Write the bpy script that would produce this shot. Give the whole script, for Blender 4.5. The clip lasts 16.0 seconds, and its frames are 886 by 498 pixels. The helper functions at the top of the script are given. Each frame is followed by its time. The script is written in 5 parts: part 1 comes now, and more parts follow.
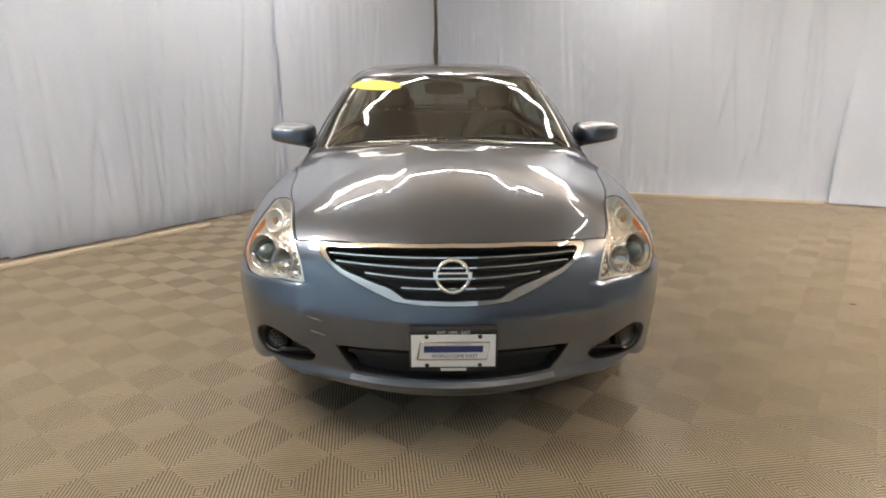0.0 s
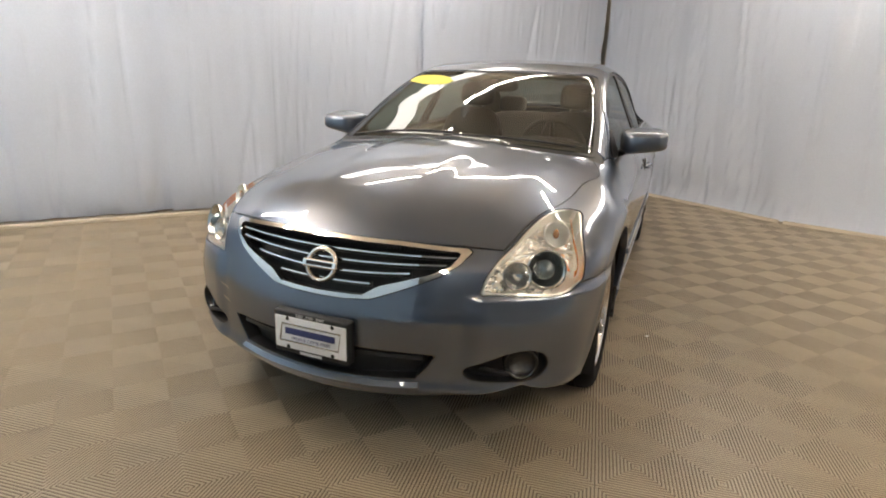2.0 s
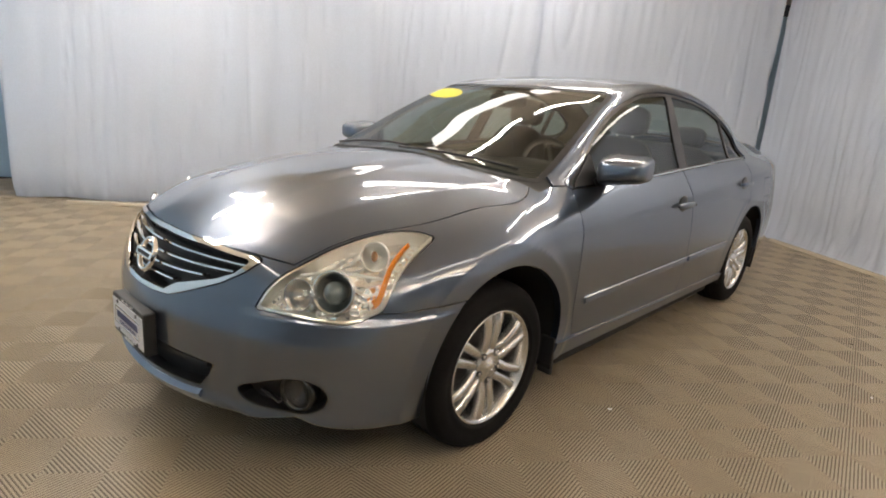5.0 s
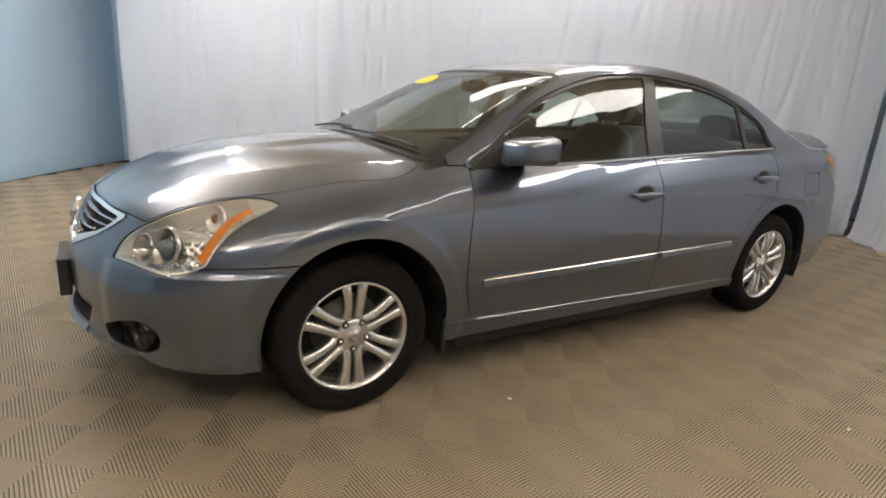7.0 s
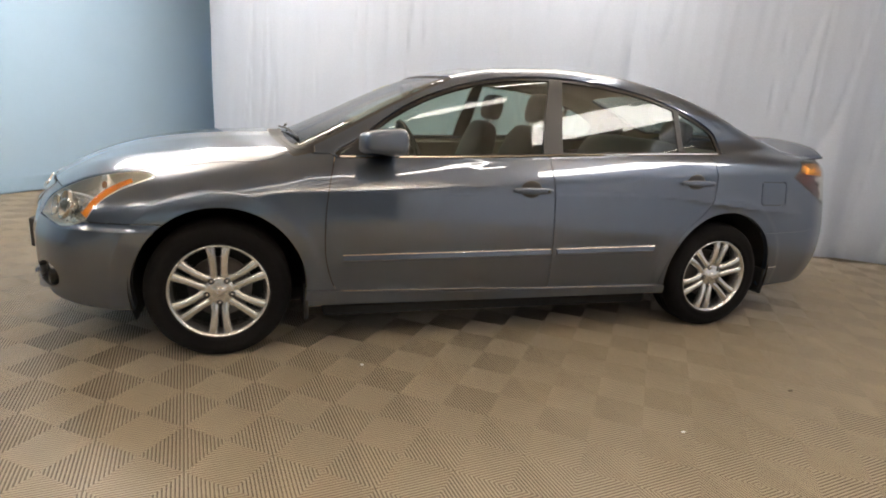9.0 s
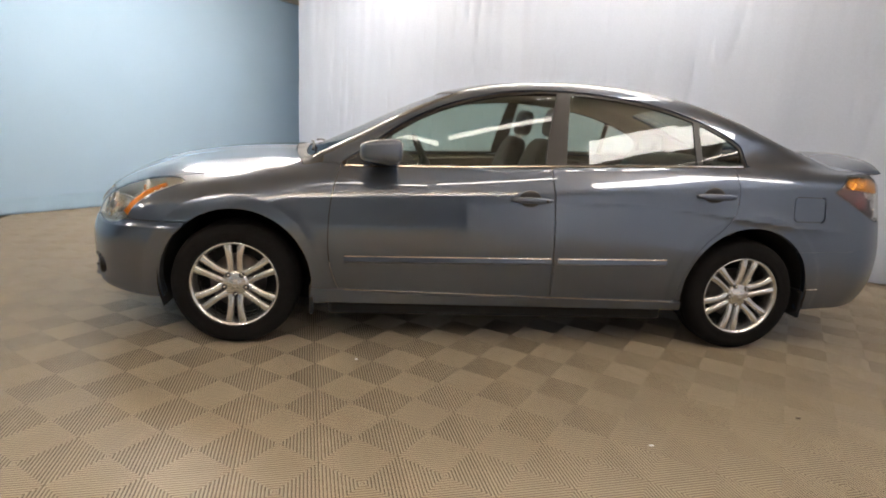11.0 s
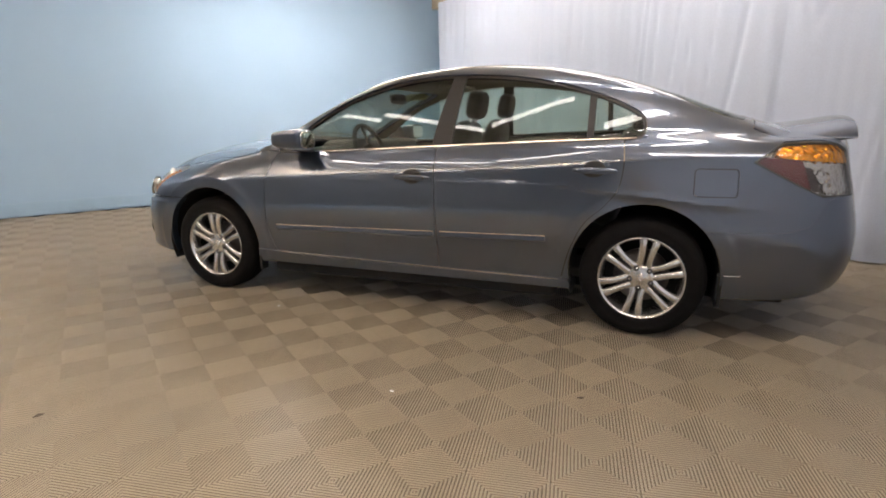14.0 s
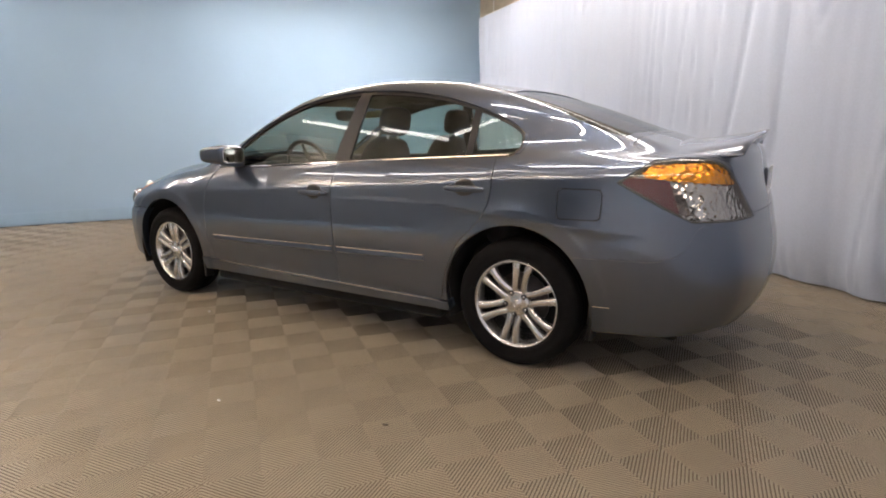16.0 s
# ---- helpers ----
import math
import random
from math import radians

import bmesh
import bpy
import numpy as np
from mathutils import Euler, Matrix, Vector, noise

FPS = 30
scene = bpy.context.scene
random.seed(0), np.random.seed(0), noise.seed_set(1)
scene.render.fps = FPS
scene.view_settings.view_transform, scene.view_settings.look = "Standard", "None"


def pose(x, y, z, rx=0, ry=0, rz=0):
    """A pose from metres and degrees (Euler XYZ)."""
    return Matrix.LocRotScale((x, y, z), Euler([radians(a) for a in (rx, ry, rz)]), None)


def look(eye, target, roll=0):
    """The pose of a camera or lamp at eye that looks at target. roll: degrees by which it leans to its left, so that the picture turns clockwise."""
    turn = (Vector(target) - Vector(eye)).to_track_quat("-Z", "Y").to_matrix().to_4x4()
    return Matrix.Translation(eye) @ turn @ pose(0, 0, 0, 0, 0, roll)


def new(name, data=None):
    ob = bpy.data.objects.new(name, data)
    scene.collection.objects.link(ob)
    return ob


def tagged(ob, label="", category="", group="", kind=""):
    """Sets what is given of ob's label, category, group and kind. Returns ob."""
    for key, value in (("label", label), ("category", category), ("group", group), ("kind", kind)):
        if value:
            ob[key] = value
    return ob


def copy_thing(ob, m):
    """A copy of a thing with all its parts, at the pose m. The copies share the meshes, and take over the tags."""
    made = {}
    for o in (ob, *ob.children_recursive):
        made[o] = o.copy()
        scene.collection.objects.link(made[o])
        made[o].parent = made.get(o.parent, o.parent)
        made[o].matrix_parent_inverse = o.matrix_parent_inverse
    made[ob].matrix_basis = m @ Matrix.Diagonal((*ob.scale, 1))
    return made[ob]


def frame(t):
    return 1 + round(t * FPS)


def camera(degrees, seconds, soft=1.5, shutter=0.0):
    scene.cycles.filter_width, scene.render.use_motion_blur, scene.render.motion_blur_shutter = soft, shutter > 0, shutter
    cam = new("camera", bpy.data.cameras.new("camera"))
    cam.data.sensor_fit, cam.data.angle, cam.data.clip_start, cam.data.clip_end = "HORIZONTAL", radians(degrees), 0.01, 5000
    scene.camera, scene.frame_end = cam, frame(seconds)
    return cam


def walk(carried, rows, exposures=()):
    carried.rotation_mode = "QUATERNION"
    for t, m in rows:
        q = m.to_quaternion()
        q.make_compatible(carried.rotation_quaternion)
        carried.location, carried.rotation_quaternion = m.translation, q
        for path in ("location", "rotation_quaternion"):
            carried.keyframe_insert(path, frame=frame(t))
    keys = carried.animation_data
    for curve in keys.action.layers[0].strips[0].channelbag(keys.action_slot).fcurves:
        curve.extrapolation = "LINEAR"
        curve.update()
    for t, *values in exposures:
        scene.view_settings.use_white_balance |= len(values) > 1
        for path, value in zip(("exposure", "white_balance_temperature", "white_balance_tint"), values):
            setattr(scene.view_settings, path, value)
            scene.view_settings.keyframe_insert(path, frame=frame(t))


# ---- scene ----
# camera: hand-held, walking round the car at chest height
cam = camera(76.5, 16.0, soft=1.9)
EXPOSURES = [(0.0, 0.02, 6350, 12), (7.0, 0.02, 6200, 12), (11.0, 0.0, 6200, 13), (16.0, 0.0, 6050, 17)]
PATH = [
    (0, (-0.054, -4.045, 1.274), (-0.031, -2.121, 0.73), -0.2),
    (0.5, (0.184, -4.037, 1.27), (0.03, -2.122, 0.715), 0.2),
    (1, (0.489, -4.046, 1.273), (0.124, -2.16, 0.715), 2.0),
    (1.5, (0.755, -3.903, 1.259), (0.25, -2.049, 0.705), 2.4),
    (2, (1.039, -3.78, 1.258), (0.326, -1.994, 0.706), 2.1),
    (2.5, (1.377, -3.627, 1.264), (0.457, -1.932, 0.737), 3.7),
    (3, (1.581, -3.467, 1.25), (0.525, -1.863, 0.692), 4.6),
    (3.5, (1.744, -3.275, 1.254), (0.572, -1.753, 0.696), 4.6),
    (4, (1.891, -3.108, 1.256), (0.655, -1.629, 0.724), 5.3),
    (4.2, (1.917, -3.068, 1.234), (0.663, -1.597, 0.72), 5.4),
    (6.3, (2.366, -2.517, 1.296), (0.882, -1.299, 0.733), 3.3),
    (6.5, (2.486, -2.416, 1.292), (0.962, -1.253, 0.724), 3.5),
    (7, (2.677, -2.173, 1.249), (1.048, -1.149, 0.705), 4.0),
    (7.5, (2.867, -1.88, 1.207), (1.16, -0.972, 0.693), 3.7),
    (8, (3.083, -1.608, 1.194), (1.323, -0.795, 0.705), 3.4),
    (8.2, (3.184, -1.484, 1.207), (1.401, -0.722, 0.719), 3.6),
    (10.3, (3.615, -0.964, 1.173), (1.706, -0.558, 0.738), 2.7),
    (10.5, (3.635, -0.91, 1.169), (1.716, -0.538, 0.748), 2.6),
    (11, (3.705, -0.675, 1.164), (1.764, -0.439, 0.741), 3.3),
    (11.5, (3.772, -0.49, 1.186), (1.815, -0.345, 0.804), 2.9),
    (12, (3.896, -0.115, 1.229), (1.935, -0.081, 0.838), 2.3),
    (12.5, (3.964, 0.268, 1.224), (2.018, 0.119, 0.787), 0.7),
    (13, (3.998, 0.564, 1.204), (2.067, 0.269, 0.776), -0.9),
    (13.5, (3.964, 1.026, 1.194), (2.081, 0.506, 0.763), -0.7),
    (14, (3.854, 1.399, 1.164), (2.029, 0.724, 0.702), -0.7),
    (14.5, (3.745, 1.692, 1.165), (1.974, 0.866, 0.74), -1.3),
    (15, (3.651, 1.965, 1.159), (1.923, 1.054, 0.732), -1.7),
    (15.5, (3.446, 2.217, 1.146), (1.744, 1.248, 0.741), -1.7),
    (16, (3.271, 2.492, 1.155), (1.609, 1.456, 0.747), -1.0),
]
walk(cam, [(t, look(eye, target, roll)) for t, eye, target, roll in PATH], EXPOSURES)

# ---- world: a closed room, hardly any light of its own ----
world = bpy.data.worlds.new("world")
scene.world = world
world.use_nodes = True
world.node_tree.nodes["Background"].inputs[0].default_value = (0.5, 0.5, 0.5, 1)
world.node_tree.nodes["Background"].inputs[1].default_value = 0.02

TUBE_STRENGTH = 55.0      # fluorescent tubes, all lamps of the room
CEILING = 3.55            # metres
LAMP_Z = 3.15             # the lamps hang a little below it
# the room: its corner, behind the car, and its turn; local x along the far curtain, local y back along the other
ROOM = pose(-0.03, 4.68, 0, 0, 0, -35.8)
ROOM_X, ROOM_Y = 8.0, -9.02

# ---- materials ----
def shader(name):
    m = bpy.data.materials.new(name)
    m.use_nodes = True
    nt = m.node_tree
    return m, nt, nt.nodes["Principled BSDF"]


def node(nt, kind, **values):
    n = nt.nodes.new(kind)
    for key, value in values.items():
        n.inputs[key.replace("_", " ")].default_value = value
    return n


def mottled(nt, coarse, fine, low, high, colour, mix=0.6):
    """Colour that varies at two scales round the given one."""
    tc = nt.nodes.new("ShaderNodeTexCoord")
    a, b = node(nt, "ShaderNodeTexNoise", Scale=coarse, Detail=3.0), node(nt, "ShaderNodeTexNoise", Scale=fine, Detail=2.0)
    add = nt.nodes.new("ShaderNodeMath")
    add.operation = "MULTIPLY_ADD"
    add.inputs[1].default_value = mix
    nt.links.new(tc.outputs["Object"], a.inputs["Vector"])
    nt.links.new(tc.outputs["Object"], b.inputs["Vector"])
    sc = nt.nodes.new("ShaderNodeMath")
    sc.operation = "MULTIPLY"
    sc.inputs[1].default_value = 1 - mix
    nt.links.new(b.outputs[0], sc.inputs[0])
    nt.links.new(a.outputs[0], add.inputs[0])
    nt.links.new(sc.outputs[0], add.inputs[2])
    ramp = nt.nodes.new("ShaderNodeValToRGB")
    ramp.color_ramp.elements[0].position, ramp.color_ramp.elements[1].position = 0.3, 0.7
    ramp.color_ramp.elements[0].color = (*[c * low for c in colour], 1)
    ramp.color_ramp.elements[1].color = (*[min(c * high, 0.95) for c in colour], 1)
    nt.links.new(add.outputs[0], ramp.inputs[0])
    return ramp.outputs[0], add.outputs[0], tc


def plain(name, colour, rough=0.5, metal=0.0, low=0.92, high=1.08, coarse=6.0, fine=120.0, bump=0.0, coat=0.0, spec=0.5, sheen=0.0):
    m, nt, p = shader(name)
    col, height, _ = mottled(nt, coarse, fine, low, high, colour)
    nt.links.new(col, p.inputs["Base Color"])
    p.inputs["Roughness"].default_value, p.inputs["Metallic"].default_value = rough, metal
    p.inputs["Coat Weight"].default_value, p.inputs["Coat Roughness"].default_value = coat, 0.04
    p.inputs["Specular IOR Level"].default_value = spec
    p.inputs["Sheen Weight"].default_value = sheen
    if bump:
        b = node(nt, "ShaderNodeBump", Strength=bump, Distance=0.002)
        nt.links.new(height, b.inputs["Height"])
        nt.links.new(b.outputs[0], p.inputs["Normal"])
    return m


def car_paint():
    """Blue-grey metallic paint under a clear coat, with fine flakes."""
    m, nt, p = shader("slate_metallic_paint")
    col, _, tc = mottled(nt, 1.2, 900.0, 0.97, 1.03, (0.072, 0.096, 0.143), 0.5)
    nt.links.new(col, p.inputs["Base Color"])
    p.inputs["Metallic"].default_value, p.inputs["Roughness"].default_value = 0.90, 0.30
    p.inputs["Coat Weight"].default_value, p.inputs["Coat Roughness"].default_value = 1.0, 0.008
    p.inputs["Coat IOR"].default_value = 2.05
    return m


def glass(name, tint, gloss=0.02, ior=1.5):
    """A pane: tinted see-through glass with a mirror coat that follows Fresnel."""
    m = bpy.data.materials.new(name)
    m.use_nodes = True
    nt = m.node_tree
    nt.nodes.clear()
    out, mix = nt.nodes.new("ShaderNodeOutputMaterial"), nt.nodes.new("ShaderNodeMixShader")
    clear, shine = nt.nodes.new("ShaderNodeBsdfTransparent"), nt.nodes.new("ShaderNodeBsdfGlossy")
    clear.inputs[0].default_value = (*tint, 1)
    shine.inputs["Roughness"].default_value = gloss
    face = node(nt, "ShaderNodeLayerWeight", Blend=0.5)
    power = nt.nodes.new("ShaderNodeMath")
    power.operation, power.inputs[1].default_value = "POWER", 5.0
    least = ((ior - 1) / (ior + 1)) ** 2
    fr = node(nt, "ShaderNodeMapRange", To_Min=least * 1.8, To_Max=0.85)
    nt.links.new(face.outputs["Facing"], power.inputs[0])
    nt.links.new(power.outputs[0], fr.inputs[0])
    nt.links.new(fr.outputs[0], mix.inputs[0])
    nt.links.new(clear.outputs[0], mix.inputs[1])
    nt.links.new(shine.outputs[0], mix.inputs[2])
    nt.links.new(mix.outputs[0], out.inputs[0])
    return m


def glow(name, colour, strength):
    m, nt, p = shader(name)
    p.inputs["Base Color"].default_value = (0.9, 0.9, 0.9, 1)
    p.inputs["Emission Color"].default_value = (*colour, 1)
    p.inputs["Emission Strength"].default_value = strength
    return m


def curtain_cloth():
    """Thin pale blue-white cloth that lets some light through."""
    m, nt, p = shader("pale_curtain_cloth")
    col, height, tc = mottled(nt, 0.8, 60.0, 0.93, 1.05, (0.62, 0.672, 0.785))
    nt.links.new(col, p.inputs["Base Color"])
    p.inputs["Roughness"].default_value = 0.36
    p.inputs["Sheen Weight"].default_value = 0.2
    weave = node(nt, "ShaderNodeTexNoise", Scale=260.0, Detail=2.0)
    nt.links.new(tc.outputs["Object"], weave.inputs["Vector"])
    b = node(nt, "ShaderNodeBump", Strength=0.15, Distance=0.002)
    nt.links.new(weave.outputs[0], b.inputs["Height"])
    nt.links.new(b.outputs[0], p.inputs["Normal"])
    tr = nt.nodes.new("ShaderNodeBsdfTranslucent")
    nt.links.new(col, tr.inputs[0])
    mix = nt.nodes.new("ShaderNodeMixShader")
    mix.inputs[0].default_value = 0.18
    nt.links.new(p.outputs[0], mix.inputs[1])
    nt.links.new(tr.outputs[0], mix.inputs[2])
    nt.links.new(mix.outputs[0], nt.nodes["Material Output"].inputs[0])
    return m


def tile_plastic():
    """Beige-grey ribbed floor tile, each a little different, scuffed and dusty."""
    m, nt, p = shader("ribbed_tile_plastic")
    col, height, tc = mottled(nt, 1.1, 45.0, 0.90, 1.10, (0.285, 0.231, 0.158), 0.7)
    info = nt.nodes.new("ShaderNodeObjectInfo")
    mr = node(nt, "ShaderNodeMapRange", To_Min=0.98, To_Max=1.02)
    nt.links.new(info.outputs["Random"], mr.inputs[0])
    mul = nt.nodes.new("ShaderNodeMix")
    mul.data_type, mul.blend_type = "RGBA", "MULTIPLY"
    mul.inputs[0].default_value = 1.0
    nt.links.new(col, mul.inputs[6])
    nt.links.new(mr.outputs[0], mul.inputs[7])
    nt.links.new(mul.outputs[2], p.inputs["Base Color"])
    p.inputs["Roughness"].default_value = 0.33
    p.inputs["Specular IOR Level"].default_value = 0.6
    return m


PAINT = car_paint()
CHROME = plain("chrome", (0.90, 0.88, 0.85), 0.05, 1.0, 0.95, 1.03)
SATIN = plain("satin_alloy", (0.70, 0.69, 0.67), 0.24, 0.95, 0.93, 1.05, bump=0.02)
BLACK = plain("black_plastic", (0.012, 0.012, 0.013), 0.5, low=0.8, high=1.25, bump=0.1)
GLOSS_BLACK = plain("gloss_black_trim", (0.010, 0.010, 0.010), 0.18)
BROWN_BLACK = plain("dark_frame_trim", (0.020, 0.017, 0.015), 0.35)
RUBBER = plain("tyre_rubber", (0.0080, 0.0072, 0.007), 0.85, spec=0.15, low=0.75, high=1.3, coarse=9.0, bump=0.25)
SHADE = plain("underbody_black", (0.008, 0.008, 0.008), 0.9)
WINDOW = glass("green_tinted_glass", (0.60, 0.70, 0.65))
REAR_GLASS = glass("dark_tinted_glass", (0.42, 0.47, 0.44))
WINDSCREEN = glass("windscreen_glass", (0.38, 0.42, 0.38))
LENS = glass("clear_lamp_lens", (0.95, 0.95, 0.93), 0.03, 1.4)
AMBER = plain("amber_plastic", (0.85, 0.27, 0.02), 0.22, coat=0.6)
BULB = plain("dull_amber_bulb", (0.40, 0.20, 0.09), 0.15, coat=0.8)
RED_LENS = plain("red_lens", (0.085, 0.012, 0.010), 0.15, coat=1.0)
REFLECTOR = plain("lamp_reflector", (0.90, 0.89, 0.85), 0.28, 1.0)


def facets(name, colour, rough, metal=1.0):
    """Mirror-bright plastic pressed into small facets."""
    m, nt, p = shader(name)
    p.inputs["Base Color"].default_value = (*colour, 1)
    p.inputs["Metallic"].default_value, p.inputs["Roughness"].default_value = metal, rough
    tc = nt.nodes.new("ShaderNodeTexCoord")
    v = node(nt, "ShaderNodeTexVoronoi", Scale=46.0)
    nt.links.new(tc.outputs["Object"], v.inputs["Vector"])
    b = node(nt, "ShaderNodeBump", Strength=0.9, Distance=0.011)
    nt.links.new(v.outputs["Distance"], b.inputs["Height"])
    nt.links.new(b.outputs[0], p.inputs["Normal"])
    return m


AMBER_FACETS = facets("amber_facets", (0.97, 0.38, 0.03), 0.16)
FACETS = facets("faceted_reflector", (0.66, 0.63, 0.61), 0.10)
BRIGHT_FACETS = facets("bright_reflector", (0.96, 0.96, 0.95), 0.15, 0.88)
SMOKED = facets("smoked_reflector", (0.16, 0.13, 0.12), 0.14)
RIM_GREY = plain("lamp_rim_grey", (0.10, 0.095, 0.085), 0.25, 0.3)
BOWL_GREY = plain("lamp_bowl_grey", (0.55, 0.55, 0.54), 0.2, 1.0)
CREAM = plain("cream_trim", (0.24, 0.205, 0.155), 0.75, bump=0.15)
SEAT = plain("charcoal_seat_cloth", (0.024, 0.022, 0.021), 0.9, low=0.7, high=1.3, fine=260.0, bump=0.4, sheen=0.3)
DASH = plain("dark_dashboard", (0.028, 0.027, 0.026), 0.6, bump=0.3)
MIRROR = plain("mirror_glass", (0.88, 0.89, 0.90), 0.01, 1.0, 1.0, 1.0)
YELLOW = plain("yellow_sticker", (0.80, 0.72, 0.03), 0.4, low=0.97, high=1.03)
SCRATCHED = plain("scratched_paint", (0.30, 0.30, 0.31), 0.6)
PLATE = plain("plate_white", (0.78, 0.79, 0.82), 0.35, low=0.96, high=1.03)
INK = plain("navy_ink", (0.03, 0.04, 0.14), 0.5)
WHITE_INK = plain("white_ink", (0.75, 0.75, 0.75), 0.5)
CURTAIN = curtain_cloth()
TILE = tile_plastic()
# dark colour carries the shade of grooves too shallow to cast it
GROOVE = plain("dirty_tile_groove", (0.115, 0.092, 0.062), 0.9, low=0.7, high=1.3, coarse=2.0)
CRUMB = plain("brown_dirt", (0.09, 0.07, 0.05), 0.9)
GROUT = plain("tile_underside", (0.035, 0.030, 0.022), 0.9)
BLUE_WALL = plain("light_blue_wall_paint", (0.40, 0.555, 0.73), 0.8, spec=0.25, low=0.96, high=1.05, coarse=0.9, fine=160.0, bump=0.12)
UNSEEN_WALL = plain("grey_wall_paint", (0.16, 0.165, 0.17), 0.6, low=0.95, high=1.04, coarse=0.9, bump=0.1)
BLUE_BASE = plain("light_blue_baseboard_paint", (0.38, 0.54, 0.71), 0.4, low=0.95, high=1.05)
CEILING_PAINT = plain("warm_white_ceiling", (0.84, 0.71, 0.56), 0.85, low=0.88, high=1.08, coarse=1.5)
BEIGE = plain("beige_steel", (0.52, 0.44, 0.32), 0.6, low=0.85, high=1.1)
SHADE_GREY = plain("shade_grey", (0.30, 0.29, 0.27), 0.5)
PALE_STRIP = plain("pale_wood", (0.62, 0.55, 0.44), 0.5, low=0.85, high=1.1, coarse=3.0)
STEEL = plain("white_enamel", (0.72, 0.71, 0.68), 0.4)
TUBE = glow("fluorescent_tube", (1.0, 0.925, 0.80), TUBE_STRENGTH)
# same lamp colour, strengths scaled to balance the light in the room
DIM_TUBE = glow("worn_fluorescent_tube", (1.0, 0.925, 0.80), TUBE_STRENGTH * 0.22)
DIFFUSER = glow("milky_diffuser", (1.0, 0.925, 0.80), TUBE_STRENGTH * 1.2)
# for the two lamps added to brighten the floor at front left
MID_DIFFUSER = glow("clean_diffuser", (1.0, 0.925, 0.80), TUBE_STRENGTH * 0.55)
DIM_DIFFUSER = glow("yellowed_diffuser", (1.0, 0.925, 0.80), TUBE_STRENGTH * 0.16)
LOW_DIFFUSER = glow("old_diffuser", (1.0, 0.925, 0.80), TUBE_STRENGTH * 0.25)

# ---- mesh helpers ----
def mesh_of(name, verts, faces, material=None, normals=None, smooth=True):
    me = bpy.data.meshes.new(name)
    me.from_pydata([tuple(v) for v in verts], [], [tuple(f) for f in faces])
    if smooth:
        me.polygons.foreach_set("use_smooth", [True] * len(me.polygons))
    if normals is not None:
        me.normals_split_custom_set_from_vertices([tuple(n) for n in normals])
    if material:
        me.materials.append(material)
    me.update()
    return me


def from_bm(name, bm, material=None, smooth=False):
    me = bpy.data.meshes.new(name)
    bmesh.ops.recalc_face_normals(bm, faces=bm.faces)
    bm.to_mesh(me)
    bm.free()
    if smooth:
        me.polygons.foreach_set("use_smooth", [True] * len(me.polygons))
    if material:
        me.materials.append(material)
    return me


def part(name, data, parent=None, label="", m=None):
    """Links a mesh as one object under a thing or part."""
    ob = new(name, data)
    if parent:
        ob.parent = parent
    if m is not None:
        ob.matrix_basis = m
    if label:
        tagged(ob, label)
    return ob


def thing(name, label, category, group="", kind="", m=None, data=None):
    ob = new(name, data)
    if m is not None:
        ob.matrix_basis = m
    return tagged(ob, label, category, group, kind)


def box_bm(x0, x1, y0, y1, z0, z1, bevel=0.0, segments=2, bm=None):
    own = bmesh.new()
    bmesh.ops.create_cube(own, size=1.0, matrix=Matrix.Translation(((x0 + x1) / 2, (y0 + y1) / 2, (z0 + z1) / 2)) @ Matrix.Diagonal((x1 - x0, y1 - y0, z1 - z0, 1)))
    if bevel:
        bmesh.ops.bevel(own, geom=list(own.edges), offset=bevel, segments=segments, profile=0.5, affect="EDGES")
    if bm is None:
        return own
    me = bpy.data.meshes.new("tmp")
    own.to_mesh(me)
    bm.from_mesh(me)
    bpy.data.meshes.remove(me)
    own.free()
    return bm


def box(name, x0, x1, y0, y1, z0, z1, material, bevel=0.0, segments=2):
    return from_bm(name, box_bm(x0, x1, y0, y1, z0, z1, bevel, segments), material, False)


def lathe(profile, n=64, closed=False):
    """Verts and faces of a profile of (radius, height) spun round z."""
    verts, faces = [], []
    for r, h in profile:
        for k in range(n):
            a = 2 * math.pi * k / n
            verts.append((r * math.cos(a), r * math.sin(a), h))
    rows = len(profile)
    for i in range(rows - 1 if not closed else rows):
        j = (i + 1) % rows
        for k in range(n):
            q = (k + 1) % n
            faces.append((i * n + k, i * n + q, j * n + q, j * n + k))
    return verts, faces


def lathe_mesh(name, profile, material, n=64, closed=False):
    v, f = lathe(profile, n, closed)
    return mesh_of(name, v, f, material)


def tube_mesh(name, pts, radius, material, n=8, flat=1.0):
    """A round bar along a polyline."""
    pts = [Vector(p) for p in pts]
    verts, faces = [], []
    for i, p in enumerate(pts):
        d = (pts[min(i + 1, len(pts) - 1)] - pts[max(i - 1, 0)]).normalized()
        side = d.cross(Vector((0, 0, 1)))
        side = side.normalized() if side.length > 1e-4 else Vector((1, 0, 0))
        up = side.cross(d).normalized()
        for k in range(n):
            a = 2 * math.pi * k / n
            verts.append(p + side * (radius * math.cos(a)) + up * (radius * flat * math.sin(a)))
    for i in range(len(pts) - 1):
        for k in range(n):
            q = (k + 1) % n
            faces.append((i * n + k, i * n + q, (i + 1) * n + q, (i + 1) * n + k))
    faces.append(tuple(range(n - 1, -1, -1)))
    faces.append(tuple((len(pts) - 1) * n + k for k in range(n)))
    return mesh_of(name, verts, faces, material)


